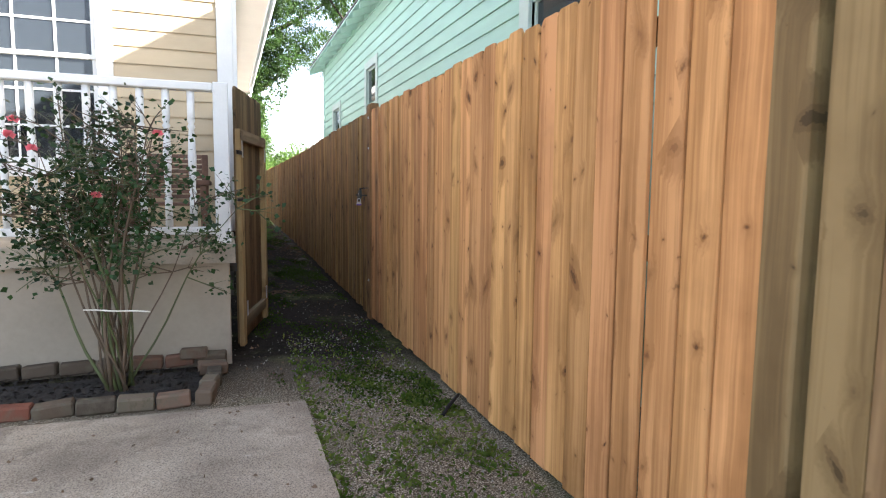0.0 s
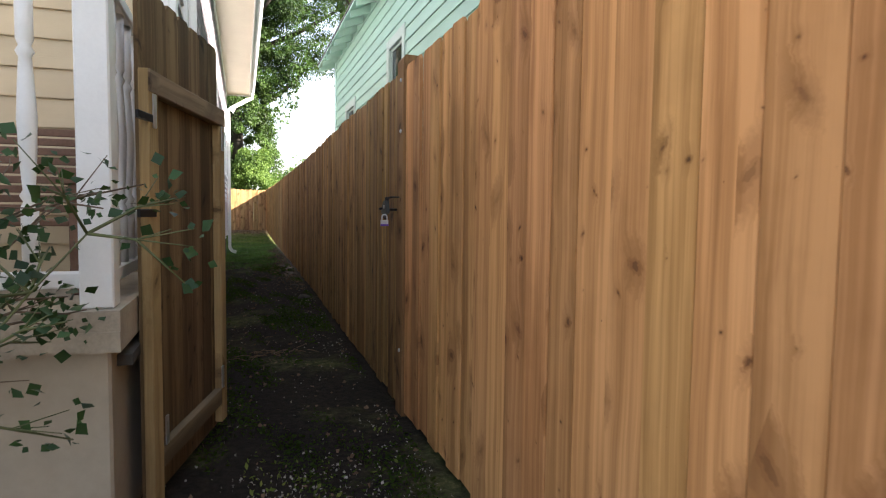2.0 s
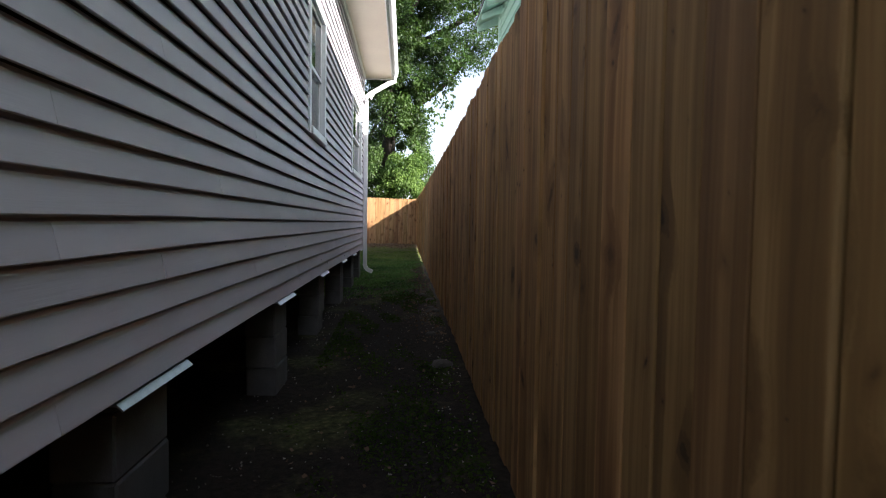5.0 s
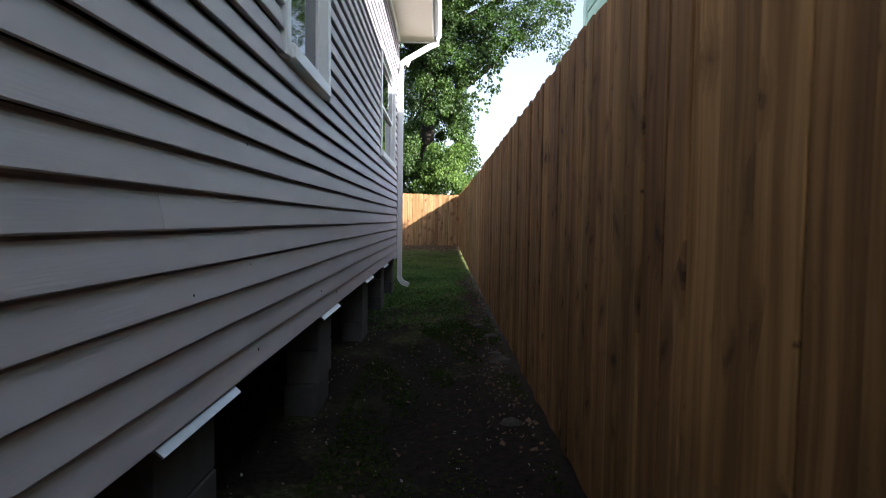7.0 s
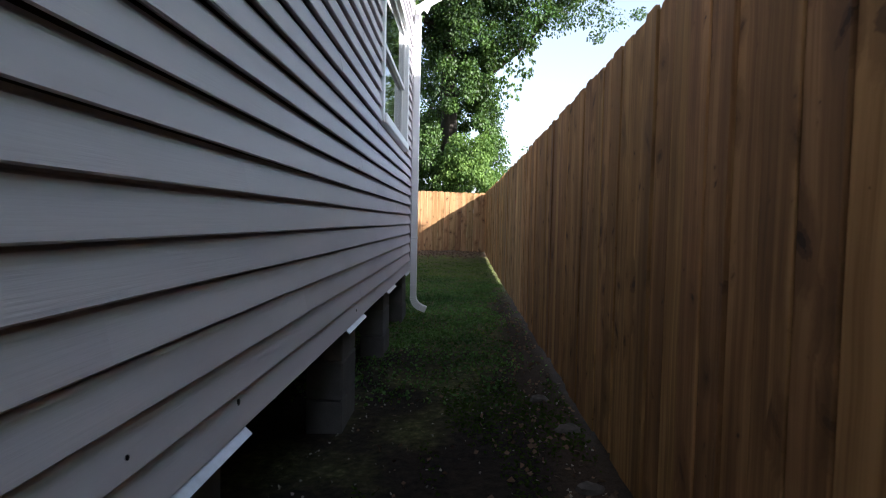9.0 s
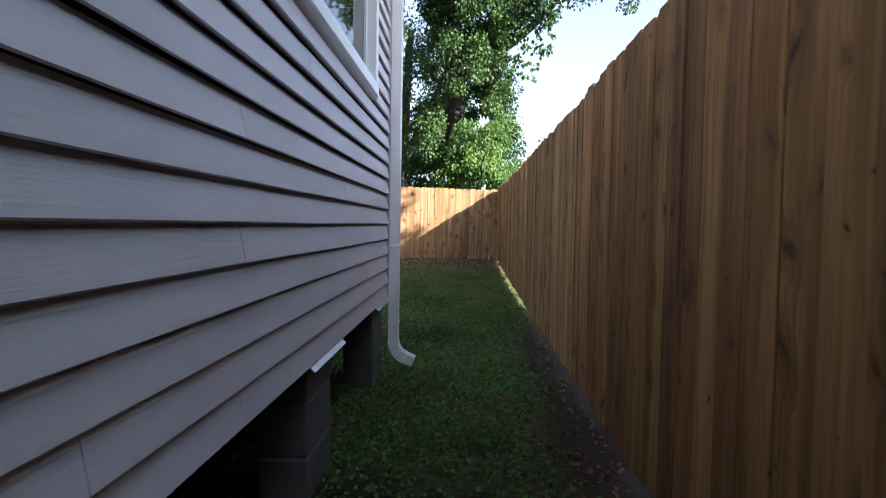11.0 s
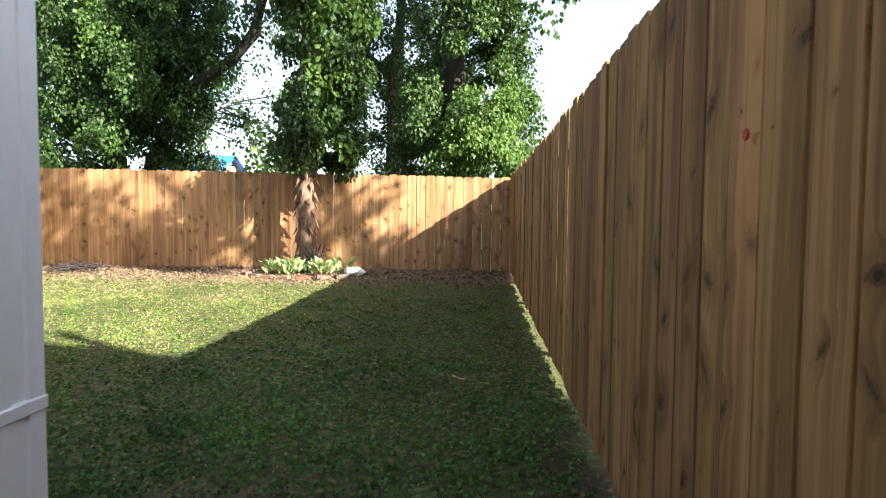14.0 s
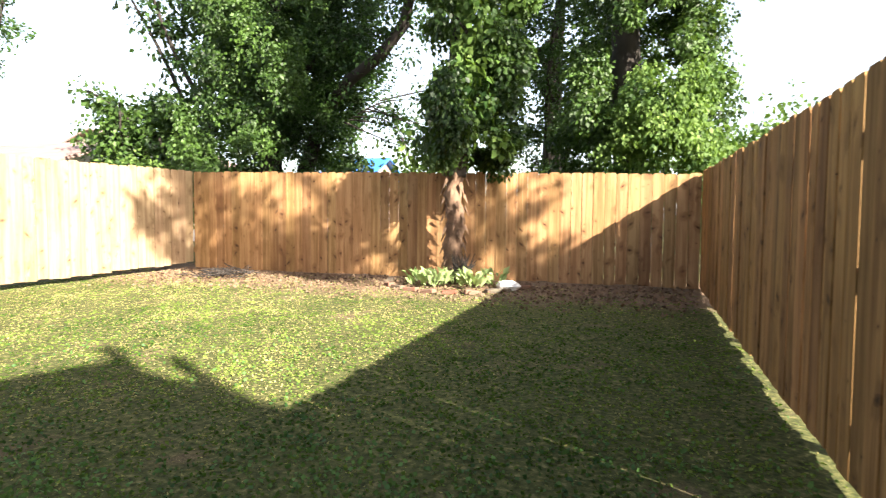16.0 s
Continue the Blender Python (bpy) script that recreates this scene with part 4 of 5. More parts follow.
def padlock():
    y = 3.85
    h = thing("gate_latch", (1.23, y, 1.2), "black iron gate latch holding a steel padlock with a purple band", "latch")
    part("bolt_rod", Build().tube([(1.237, 3.885, 1.356), (1.168, 3.803, 1.353), (1.145, 3.815, 1.349)], [0.004, 0.0065, 0.0065], 8), BLACK, h)
    part("top_knob", Build().box((1.133, 3.812, 1.333), (1.155, 3.832, 1.356), 0.005), BLACK, h)
    body = [(3.80, 1.262), (3.86, 1.245), (3.925, 1.258), (3.925, 1.285), (3.875, 1.33), (3.82, 1.337)]
    part("latch_body", Build().solid([(px, u, w) for px in (1.133, 1.156) for u, w in body], [tuple(range(6)), tuple(range(6, 12))] + [(i, (i + 1) % 6, 6 + (i + 1) % 6, 6 + i) for i in range(6)]), LATCH, h, "worn grey-green latch housing")
    part("mounting_rod", Build().tube([(1.15, 3.87, 1.28), (1.237, 3.942, 1.28)], 0.008, 8), BLACK, h)
    part("rivet", Build().box((1.129, 3.838, 1.286), (1.134, 3.85, 1.306), 0.002), STEEL, h)
    arm = [(3.80, 1.225), (3.83, 1.275), (3.90, 1.285), (4.09, 1.268), (4.09, 1.248), (3.92, 1.236)]
    part("latch_arm", Build().solid([(1.128 + 0.24 * (u - 3.80) * 0.9 + k, u, w) for k in (0, 0.008) for u, w in arm], [tuple(range(6)), tuple(range(6, 12))] + [(i, (i + 1) % 6, 6 + (i + 1) % 6, 6 + i) for i in range(6)]), LATCH, h, "dark striker arm")
    part("pivot_pin", Build().tube([(1.135, 3.90, 1.287), (1.118, 3.895, 1.284), (1.113, 3.894, 1.283)], [0.008, 0.008, 0.005], 8), BLACK, h)
    part("staple", Build().tube([(1.137, 3.815, 1.24), (1.126, 3.785, 1.228), (1.115, 3.757, 1.235), (1.126, 3.79, 1.255)], 0.008, 8), BLACK, h)
    x, y = 1.113, 3.75
    arc = [(x + 0.014 * math.cos(a), y - 0.005 * math.cos(a), 1.236 + 0.015 * math.sin(a)) for a in [math.pi * k / 8 for k in range(9)]]
    lock = part("padlock_body", Build().box((x - 0.021, y - 0.012, 1.194), (x + 0.021, y + 0.012, 1.2185), 0.004), STEEL, h, "laminated steel padlock")
    part("shackle", Build().tube([(arc[0][0], arc[0][1], 1.212)] + arc + [(arc[-1][0], arc[-1][1], 1.212)], 0.004, 8), STEEL, lock)
    for k in range(4):
        part("laminate", Build().box((x - 0.0214, y - 0.0124, 1.1965 + 0.0056 * k), (x + 0.0214, y + 0.0124, 1.2 + 0.0056 * k), 0.001), STEEL, lock)
    part("band", Build().box((x - 0.0235, y - 0.0145, 1.184), (x + 0.0235, y + 0.0145, 1.1955), 0.004), PURPLE, lock, "purple plastic bumper")


padlock()
part("paint_spot", Build().tube([(1.2, 15.67, 1.47), (1.196, 15.67, 1.47)], [0.013, 0.011], 10), RED_PAINT, long_fence, "red paint spot on a board")


# ---- brick-edged bed and rose bush ----
def brick_mesh():
    b = Build().box((-0.1, -0.05, 0.0), (0.1, 0.05, 0.06), 0.009)
    return b.mesh("brick", BRICK)


def flower_bed():
    bed = thing("brick_edging", (-0.9, 2.1, 0.0), "row of old worn bricks edging the flower bed", "edging")
    me = brick_mesh()

    def lay(x, y, yaw, z=0.0, tall=1.0):
        piece("brick", me, bed, pose(x, y, z + 0.012, PY.uniform(-5, 5), PY.uniform(-5, 5), yaw + PY.uniform(-6, 6)) @ Matrix.Diagonal((PY.uniform(0.9, 1.05), 1, tall * 1.25, 1)))
    for i in range(9):
        lay(-0.44 - 0.212 * i, 1.79 + 0.035 * i * 0.3, 182, 0.0, 1.15)
    for i, (x, y) in enumerate(((-0.26, 1.83), (-0.245, 2.01), (-0.22, 2.19))):
        lay(x, y, 82 + 4 * i, 0.0, 1.3)
    lay(-0.235, 2.37, 12, 0.02, 1.1)
    for i in range(9):
        lay(-0.24 - 0.215 * i, 2.52, 1, 0.05, 1.1)
    lay(-0.36, 2.50, 3, 0.10, 1.0)
    soil = Build()
    nx, ny = 26, 10
    for j in range(ny + 1):
        for i in range(nx + 1):
            x, y = -2.3 + 2.0 * i / nx, 1.83 + 0.64 * j / ny
            e = min(i, nx - i, j, ny - j)
            soil.v.append((x, y, 0.01 + 0.045 * min(1, e / 2) + 0.014 * PY.random()))
    w = nx + 1
    soil.f = [(j * w + i, j * w + i + 1, (j + 1) * w + i + 1, (j + 1) * w + i) for j in range(ny) for i in range(nx)]
    soil_ob = part("mulch", soil, MULCH)
    tagged(soil_ob, "black bark mulch in the brick-edged bed", "mulch", kind="stuff")
    n = 900
    pos = np.stack([RNG.uniform(-2.2, -0.33, n), RNG.uniform(1.88, 2.44, n), np.full(n, 0.065)], 1)
    out = RNG.normal(size=(n, 3)) * (1, 1, 0.3)
    chips = new("mulch_chips", leaf_mesh("mulch_chips", MULCH, pos, out, RNG.uniform(0.006, 0.015, n), 3.0))
    tagged(chips, "dark bark chips lying on the bed", "mulch", kind="stuff")


flower_bed()


def rose_bush():
    base = Vector((-0.78, 2.09, 0.04))
    bush = thing("rose_bush", base, "leggy rose bush with dark leaves and pink blooms, tied with string", "bush")
    rnd = random.Random(5)
    tips = []
    for k in range(24):
        arching = k % 6 == 5
        a = rnd.uniform(0, 2 * math.pi)
        spread = rnd.uniform(0.08, 0.62)
        dx, dy = spread * math.cos(a) + 0.10, spread * math.sin(a) * 0.5
        h = rnd.uniform(1.15, 1.72) - 0.35 * max(0, spread - 0.4)
        if arching:
            dx, h = rnd.uniform(-1.15, -0.6), rnd.uniform(1.0, 1.5)
        p0 = base + Vector((rnd.uniform(-0.07, 0.07), rnd.uniform(-0.05, 0.05), 0))
        stem, pts, rad = Build(), [], []
        r0 = rnd.uniform(0.006, 0.014)
        for i in range(9):
            t = i / 8
            e = t ** (2.3 if arching else 1.2)
            up = math.sin(t * 1.75) / math.sin(1.75) if arching else t
            pts.append(p0 + Vector((dx * e + 0.03 * math.sin(7 * t + k), dy * e + 0.03 * math.cos(6 * t + k), h * up)))
            rad.append(r0 * (1 - 0.72 * t))
        stem.tube(pts, rad, 6)
        for j in range(11):
            i = rnd.randrange(5, 9)
            q = pts[i]
            d = Vector((rnd.uniform(-1, 1), rnd.uniform(-0.6, 0.6), rnd.uniform(-0.25, 0.7))).normalized()
            ln_ = rnd.uniform(0.12, 0.4)
            tw = [q, q + d * ln_ * 0.5 + Vector((0, 0, 0.02)), q + d * ln_ + Vector((0, 0, rnd.uniform(-0.06, 0.05)))]
            stem.tube(tw, [0.0045, 0.0038, 0.002], 4)
            tips += [(tw[1], d), (tw[2], d), ((tw[1] + tw[2]) / 2, d)]
            for _ in range(3):
                d2 = (d + Vector((rnd.uniform(-1, 1), rnd.uniform(-1, 1), rnd.uniform(-0.3, 0.8)))).normalized()
                e2 = tw[1] + d2 * rnd.uniform(0.06, 0.17)
                stem.tube([tw[1], e2], [0.0022, 0.0012], 4)
                tips.append((e2, d2))
        part("cane", stem, CANE if k % 3 else CANE_GREEN, bush, smooth=True)
    pos, out = [], []
    for p, d in tips:
        for _ in range(3 if p.z < 1.5 else 2):
            q = p + Vector((rnd.gauss(0, 0.03), rnd.gauss(0, 0.03), rnd.gauss(0, 0.03)))
            pos.append(q)
            out.append(d + Vector((rnd.gauss(0, 0.8), rnd.gauss(0, 0.8), rnd.gauss(-0.2, 0.5))))
    ob = new("leaves", leaf_mesh("leaves", LEAF_ROSE, np.array(pos), np.array(out), RNG.uniform(0.007, 0.021, len(pos)), 2.2))
    under(ob, bush)
    ob["label"] = "small dark glossy leaves"
    tie = [base + Vector((-0.15 + 0.36 * k / 10, -0.16 + 0.01 * math.sin(k), 0.57 - 0.003 * k)) for k in range(11)]
    part("string", Build().tube(tie, 0.005, 6), STRING, bush, "white string tied round the canes")
    for x, z in ((-0.52, 1.73), (-0.47, 1.62), (-0.38, 1.55), (-0.70, 1.52), (-0.62, 1.68), (-0.60, 1.45), (0.28, 1.66), (-0.05, 1.28)):
        c = base + Vector((x, rnd.uniform(-0.2, 0.1), z - 0.04))
        pb = np.array([c + Vector((0, 0, 0))] * 16)
        po = np.array([[math.cos(2.4 * i), math.sin(2.4 * i), 0.25 + 0.1 * i] for i in range(16)])
        fl = new("bloom", leaf_mesh("bloom", PETAL, pb, po, np.full(16, 0.02), 2.0, 0.4))
        under(fl, bush)


rose_bush()


# ---- the mint house next door ----
NX, NY0, NY1, NTOP = 2.13, -6.0, 12.5, 4.28
MINT_WINDOWS = [(1.05, 2.16, 2.05, 3.55), (7.22, 7.88, 2.15, 3.30), (10.4, 11.15, 2.15, 3.02)]
nb = Build()
for y0, y1 in gaps(NY0, NY1, [(w[0], w[1]) for w in MINT_WINDOWS]):
    nb.box((NX + 0.004, y0, 0.6), (NX + 0.14, y1, NTOP))
for y0, y1, z0, z1 in MINT_WINDOWS:
    nb.box((NX + 0.004, y0, 0.6), (NX + 0.14, y1, z0))
    nb.box((NX + 0.004, y0, z1), (NX + 0.14, y1, NTOP))
nb.box((NX + 0.15, NY1 - 0.14, 0.6), (11.4, NY1, NTOP))
nb.prism([(NX, NTOP), (11.5, NTOP), (6.8, 6.45)], "y", NY1 - 0.12, NY1 - 0.02)
nb.box((NX + 0.15, NY0, 0.6), (11.4, NY0 + 0.14, NTOP))
nb.box((11.27, NY0, 0.6), (11.4, NY1, NTOP))
nb.box((NX + 0.16, NY0, -0.1), (11.3, NY1 - 0.1, 0.6))
mint = tagged(part("neighbour_wall", nb, MINT), "mint green lap-sided wall of the house next door", "wall", kind="structure")
MROW = 0.152
for r in range(24):
    z0 = 0.62 + MROW * r
    z1 = min(z0 + MROW + 0.008, NTOP)
    if z1 - z0 < 0.03:
        continue
    holes = [(w[0] - 0.02, w[1] + 0.02) for w in MINT_WINDOWS if z1 > w[2] and z0 < w[3]]
    for a, c in gaps(NY0, NY1, holes):
        bb = Build().prism([(NX + 0.002, z0), (NX - 0.019, z0), (NX - 0.02, z0 + 0.007), (NX - 0.004, z1), (NX + 0.002, z1)], "y", a, c)
        part("siding_board", bb, MINT, mint)
for k, (y0, y1, z0, z1) in enumerate(MINT_WINDOWS):
    sash_window("window_%d" % (k + 5), "x", NX, y0, y1, z0, z1, -1, GREY_TRIM, "grey-green trimmed window in the mint wall", blind=(k != 2), tw=0.12 if k else 0.16)
tagged(part("trim_corner_board", Build().box((NX - 0.028, NY1 - 0.10, 0.6), (NX + 0.01, NY1 + 0.02, NTOP), 0.004), MINT_TRIM), "pale mint corner board", "trim", kind="structure")
PITCH = 0.48
NE = 1.80


def mint_roof():
    rb = Build()
    y1 = NY1 + 0.36
    ridge = NE + 5.0, 4.22 + PITCH * 5.0
    rb.prism([(NE, 4.16), (NE, 4.19), (ridge[0], ridge[1] + 0.03), (ridge[0], ridge[1])], "y", NY0, y1)
    rb.prism([(11.8, 4.16), (11.8, 4.19), (ridge[0], ridge[1] + 0.03), (ridge[0], ridge[1])], "y", NY0, y1)
    roof_ob = tagged(part("neighbour_roof", rb, SHINGLE), "grey shingled roof of the mint house", "roof", kind="structure")
    deck = Build().prism([(NE + 0.01, 4.13), (NE + 0.01, 4.155), (NX + 0.2, 4.155 + PITCH * 0.52), (NX + 0.2, 4.13 + PITCH * 0.52)], "y", NY0, y1 - 0.01)
    part("eave_boards", deck, MINT_TRIM, roof_ob, "pale mint eave boards")
    y = y1 - 0.05
    while y > NY0:
        t = Build().prism([(NE + 0.03, 4.04), (NE + 0.03, 4.13), (NX + 0.1, 4.13 + PITCH * 0.4), (NX + 0.1, 4.0 + PITCH * 0.4)], "y", y - 0.045, y)
        part("rafter_tail", t, MINT_TRIM, roof_ob)
        y -= 0.52
    part("vent_pipe", Build().tube([(7.2, 12.7, 6.2), (7.2, 12.7, 7.12)], 0.07, 10), STEEL, roof_ob)
    part("vent_pipe", Build().tube([(7.78, 12.7, 5.9), (7.78, 12.7, 7.0)], 0.07, 10), STEEL, roof_ob)


mint_roof()

# ---- trees ----
def clump_leaves(centres, radii, per, size, drop, rng, flat=1.0):
    """Leaves scattered round clump centres; drop makes them hang."""
    c = np.repeat(np.asarray(centres), per, 0)
    r = np.repeat(np.asarray(radii), per)[:, None]
    n = len(c)
    d = rng.normal(size=(n, 3))
    d /= np.linalg.norm(d, axis=1, keepdims=True)
    pos = c + d * r * (rng.random((n, 1)) ** 0.45) * (1, 1, flat)
    out = d * 0.7 + rng.normal(size=(n, 3)) * 0.5 + np.array([0, 0, -drop])
    return pos, out, rng.uniform(size[0], size[1], n)


def limb(b, a, c, r0, r1, bend=0.3, n=6, seed=0):
    rnd = random.Random(seed)
    a, c = Vector(a), Vector(c)
    off = Vector((rnd.uniform(-1, 1), rnd.uniform(-1, 1), rnd.uniform(-0.2, 0.6))) * bend
    pts = [a.lerp(c, i / n) + off * math.sin(math.pi * i / n) for i in range(n + 1)]
    b.tube(pts, [r0 + (r1 - r0) * i / n for i in range(n + 1)], 9)
    return pts


def leafy(name, parent, material, pos, out, size, length=2.2, label="", sag=0.3):
    ob = new(name, leaf_mesh(name, material, pos, out, size, length, 0.3, sag))
    under(ob, parent)
    if label:
        ob["label"] = label
    return ob


def column(rng, n, axis, radius, z0, z1, lump=0.35):
    """Clump centres on an uneven upright column."""
    z = rng.uniform(z0, z1, n)
    a = rng.uniform(0, 2 * np.pi, n)
    rr = radius(z) * (1 + lump * np.sin(3 * a + z * 1.3) * np.cos(1.7 * z + a)) * rng.uniform(0.75, 1.0, n)
    ax = np.array([axis(q) for q in z])
    return np.stack([ax[:, 0] + rr * np.cos(a), ax[:, 1] + rr * np.sin(a), z], 1)


def vine_tree():
    """Tall tree behind the corner of the yard, clothed in hanging vines down to the fence."""
    rng = np.random.default_rng(21)
    t = thing("vine_covered_tree", (0.4, 26.6, 0.45), "tall tree smothered in hanging green vines", "tree")
    b = Build()
    limb(b, (0.4, 26.7, 0.3), (0.2, 26.8, 11.0), 0.32, 0.12, 0.3, 9, 1)
    limb(b, (0.3, 26.7, 5.0), (3.6, 26.2, 8.2), 0.14, 0.03, 0.4, 7, 2)
    limb(b, (0.25, 26.7, 7.4), (4.9, 26.4, 10.2), 0.16, 0.03, 0.5, 8, 6)
    limb(b, (0.2, 26.8, 9.4), (4.2, 26.4, 12.4), 0.13, 0.03, 0.4, 7, 8)
    limb(b, (0.3, 26.7, 6.5), (-3.2, 25.6, 9.4), 0.15, 0.04, 0.5, 7, 3)
    limb(b, (0.3, 26.7, 7.6), (2.6, 25.0, 10.6), 0.12, 0.03, 0.5, 7, 4)
    part("trunk", b, BARK, t, smooth=True)
    col = column(rng, 330, lambda z: (0.45, 26.6), lambda z: np.interp(z, [1.2, 2.2, 3.6, 5, 8, 11], [1.5, 1.6, 1.35, 1.05, 1.0, 0.7]), 1.0, 10.5, 0.28)
    p, o, s = clump_leaves(col, rng.uniform(0.18, 0.42, len(col)), 230, (0.021, 0.038), 1.1, rng)
    leafy("vines", t, LEAF_VINE, p, o, s, 2.4, "broad hanging vine leaves")
    low = column(rng, 90, lambda z: (0.75, 25.55), lambda z: np.interp(z, [1.6, 2.4, 3.4], [0.9, 0.95, 0.5]), 1.6, 3.5, 0.3)
    p, o, s = clump_leaves(low, rng.uniform(0.2, 0.36, len(low)), 190, (0.019, 0.034), 1.6, rng)
    leafy("vine_skirt", t, LEAF_LIGHT, p, o, s, 2.6, "pale drooping leaves over the fence")
    crown = []
    for a, c, n in (((0.6, 26.6, 5.6), (3.6, 26.2, 8.0), 44), ((0.2, 26.6, 7), (-3.2, 25.6, 9.4), 80), ((0.4, 26.4, 8), (2.6, 25.0, 10.8), 80), ((0.2, 26.7, 8.6), (0.6, 26.5, 12.5), 130), ((3.0, 26.2, 7.8), (4.9, 26.0, 7.3), 16), ((1.2, 26.4, 7.0), (3.9, 26.4, 8.4), 60), ((0.9, 26.5, 8.9), (5.2, 26.4, 10.4), 130), ((0.6, 26.5, 11.0), (4.6, 26.4, 12.6), 90)):
        k = rng.random((n, 1))
        crown.append(np.array(a) + (np.array(c) - np.array(a)) * k + rng.normal(size=(n, 3)) * (0.5, 0.5, 0.45))
    crown = np.concatenate(crown)
    p, o, s = clump_leaves(crown, rng.uniform(0.2, 0.5, len(crown)), 130, (0.020, 0.038), 0.6, rng, 0.7)
    leafy("crown", t, LEAF_DARK, p, o, s, 2.6)
    for x in np.arange(1.5, 2.6, 0.16):
        hang, z = [], 8.0 - 0.5 * rng.random()
        while z > 3.9 + 1.1 * (x - 1.5) + rng.random():
            hang.append((x + 0.1 * rng.normal(), 26.3 + 0.2 * rng.normal(), z))
            z -= 0.22
        p, o, s = clump_leaves(np.array(hang), np.full(len(hang), 0.12), 8, (0.035, 0.06), 1.4, rng)
        tagged(leafy("tendril", t, LEAF_VINE, p, o, s, 2.4, "thin trailing vine strand"), kind="stuff")


vine_tree()


def palm_trunk_tree():
    """Vine-wrapped trunk in front of the back fence, husky bark below."""
    rng = np.random.default_rng(22)
    bx, by = -2.12, 24.0
    t = thing("vine_wrapped_tree", (bx, by, gz(bx, by)), "husky-barked tree trunk wrapped in vines above", "tree")
    b = Build()
    pts = [(bx + 0.02 * math.sin(k), by + 0.015 * math.cos(2 * k), gz(bx, by) - 0.05 + 0.12 * k) for k in range(18)]
    b.tube(pts, [0.150 - 0.003 * k + (0.018 if k % 2 else -0.012) for k in range(18)], 14)
    part("trunk", b, HUSK, t, "peeling brown fibrous bark", True)
    for k in range(46):
        a, z = 2.4 * k, 0.55 + 1.5 * (k / 46.0)
        s = Build()
        c, sn = math.cos(a), math.sin(a)
        r = 0.15
        s.solid([(bx + r * c - 0.04 * sn, by + r * sn + 0.04 * c, z), (bx + r * c + 0.04 * sn, by + r * sn - 0.04 * c, z), (bx + (r + 0.07) * c, by + (r + 0.07) * sn, z - 0.13), (bx + (r + 0.01) * c, by + (r + 0.01) * sn, z + 0.05)], [(0, 1, 2), (0, 1, 3), (0, 2, 3), (1, 2, 3)])
        part("bark_flake", s, HUSK, t)
    b = Build()
    limb(b, (bx, by, 1.95), (bx + 0.15, by + 0.1, 10.5), 0.18, 0.09, 0.15, 9, 5)
    limb(b, (bx + 0.1, by, 6.0), (0.2, 24.6, 8.0), 0.1, 0.03, 0.4, 6, 7)
    part("upper_trunk", b, BARK, t, smooth=True)
    rad = lambda z: np.interp(z, [1.9, 2.4, 3.4, 4.6, 6, 10], [0.42, 0.62, 0.72, 0.8, 0.9, 1.1])
    col = column(rng, 230, lambda z: (bx + 0.12 + 0.05 * z, by - 0.02), rad, 1.95, 10.0, 0.35)
    p, o, s = clump_leaves(col, rng.uniform(0.14, 0.34, len(col)), 240, (0.019, 0.036), 1.2, rng)
    leafy("vines", t, LEAF_VINE, p, o, s, 2.4, "hanging vine leaves round the trunk")
    # Clumps towards the sun get paler leaves, so sunlight is put into their colour.
    col = column(rng, 60, lambda z: (bx + 0.45, by - 0.35), lambda z: 0.32 + 0 * z, 2.3, 5.8, 0.4)
    p, o, s = clump_leaves(col, rng.uniform(0.12, 0.26, len(col)), 40, (0.03, 0.055), 1.2, rng)
    leafy("sunlit_vines", t, LEAF_LIGHT, p, o, s, 2.4, "vine leaves coloured paler for the sun on them")


palm_trunk_tree()


def oak(name, at, label, trunk_h, clumps, spread, z_range, seed, per=50, size=(0.03, 0.055), material=None, limbs=7, radius=0.3, lean=0.4, per_label="", foot=(0, 0)):
    rng = np.random.default_rng(seed)
    t = thing(name, at, label, "tree")
    b = Build()
    top = (at[0] + 0.2, at[1], z_range[1] - 0.8)
    main = limb(b, (at[0] + foot[0], at[1] + foot[1], at[2] - 0.1), top, radius, radius * 0.35, lean, 8, seed)
    cs = []
    for k in range(limbs):
        a = 2 * math.pi * k / limbs + rng.random()
        st = main[min(len(main) - 2, 2 + k % 5)]
        z = z_range[0] + (z_range[1] - z_range[0]) * rng.uniform(0.3, 1.0)
        e = (at[0] + spread[0] * math.cos(a) * 0.85, at[1] + spread[1] * math.sin(a) * 0.85, z)
        pts = limb(b, st, e, radius * 0.35, 0.03, 0.4, 6, seed + k)
        cs += [tuple(p) for p in pts[2:]]
    part("trunk", b, BARK, t, smooth=True)
    cs = np.array(cs)
    n = max(1, clumps - len(cs))
    d = rng.normal(size=(n, 3))
    d /= np.linalg.norm(d, axis=1, keepdims=True)
    mid = np.array([at[0], at[1], sum(z_range) / 2])
    shell = mid + d * np.array([spread[0], spread[1], (z_range[1] - z_range[0]) / 2]) * rng.uniform(0.45, 1.0, (n, 1))
    allc = np.concatenate([cs, shell])
    p, o, s = clump_leaves(allc, rng.uniform(0.25, 0.6, len(allc)), per, size, 0.5, rng, 0.75)
    leafy("crown", t, material or LEAF_DARK, p, o, s, 2.4, per_label)
    return t


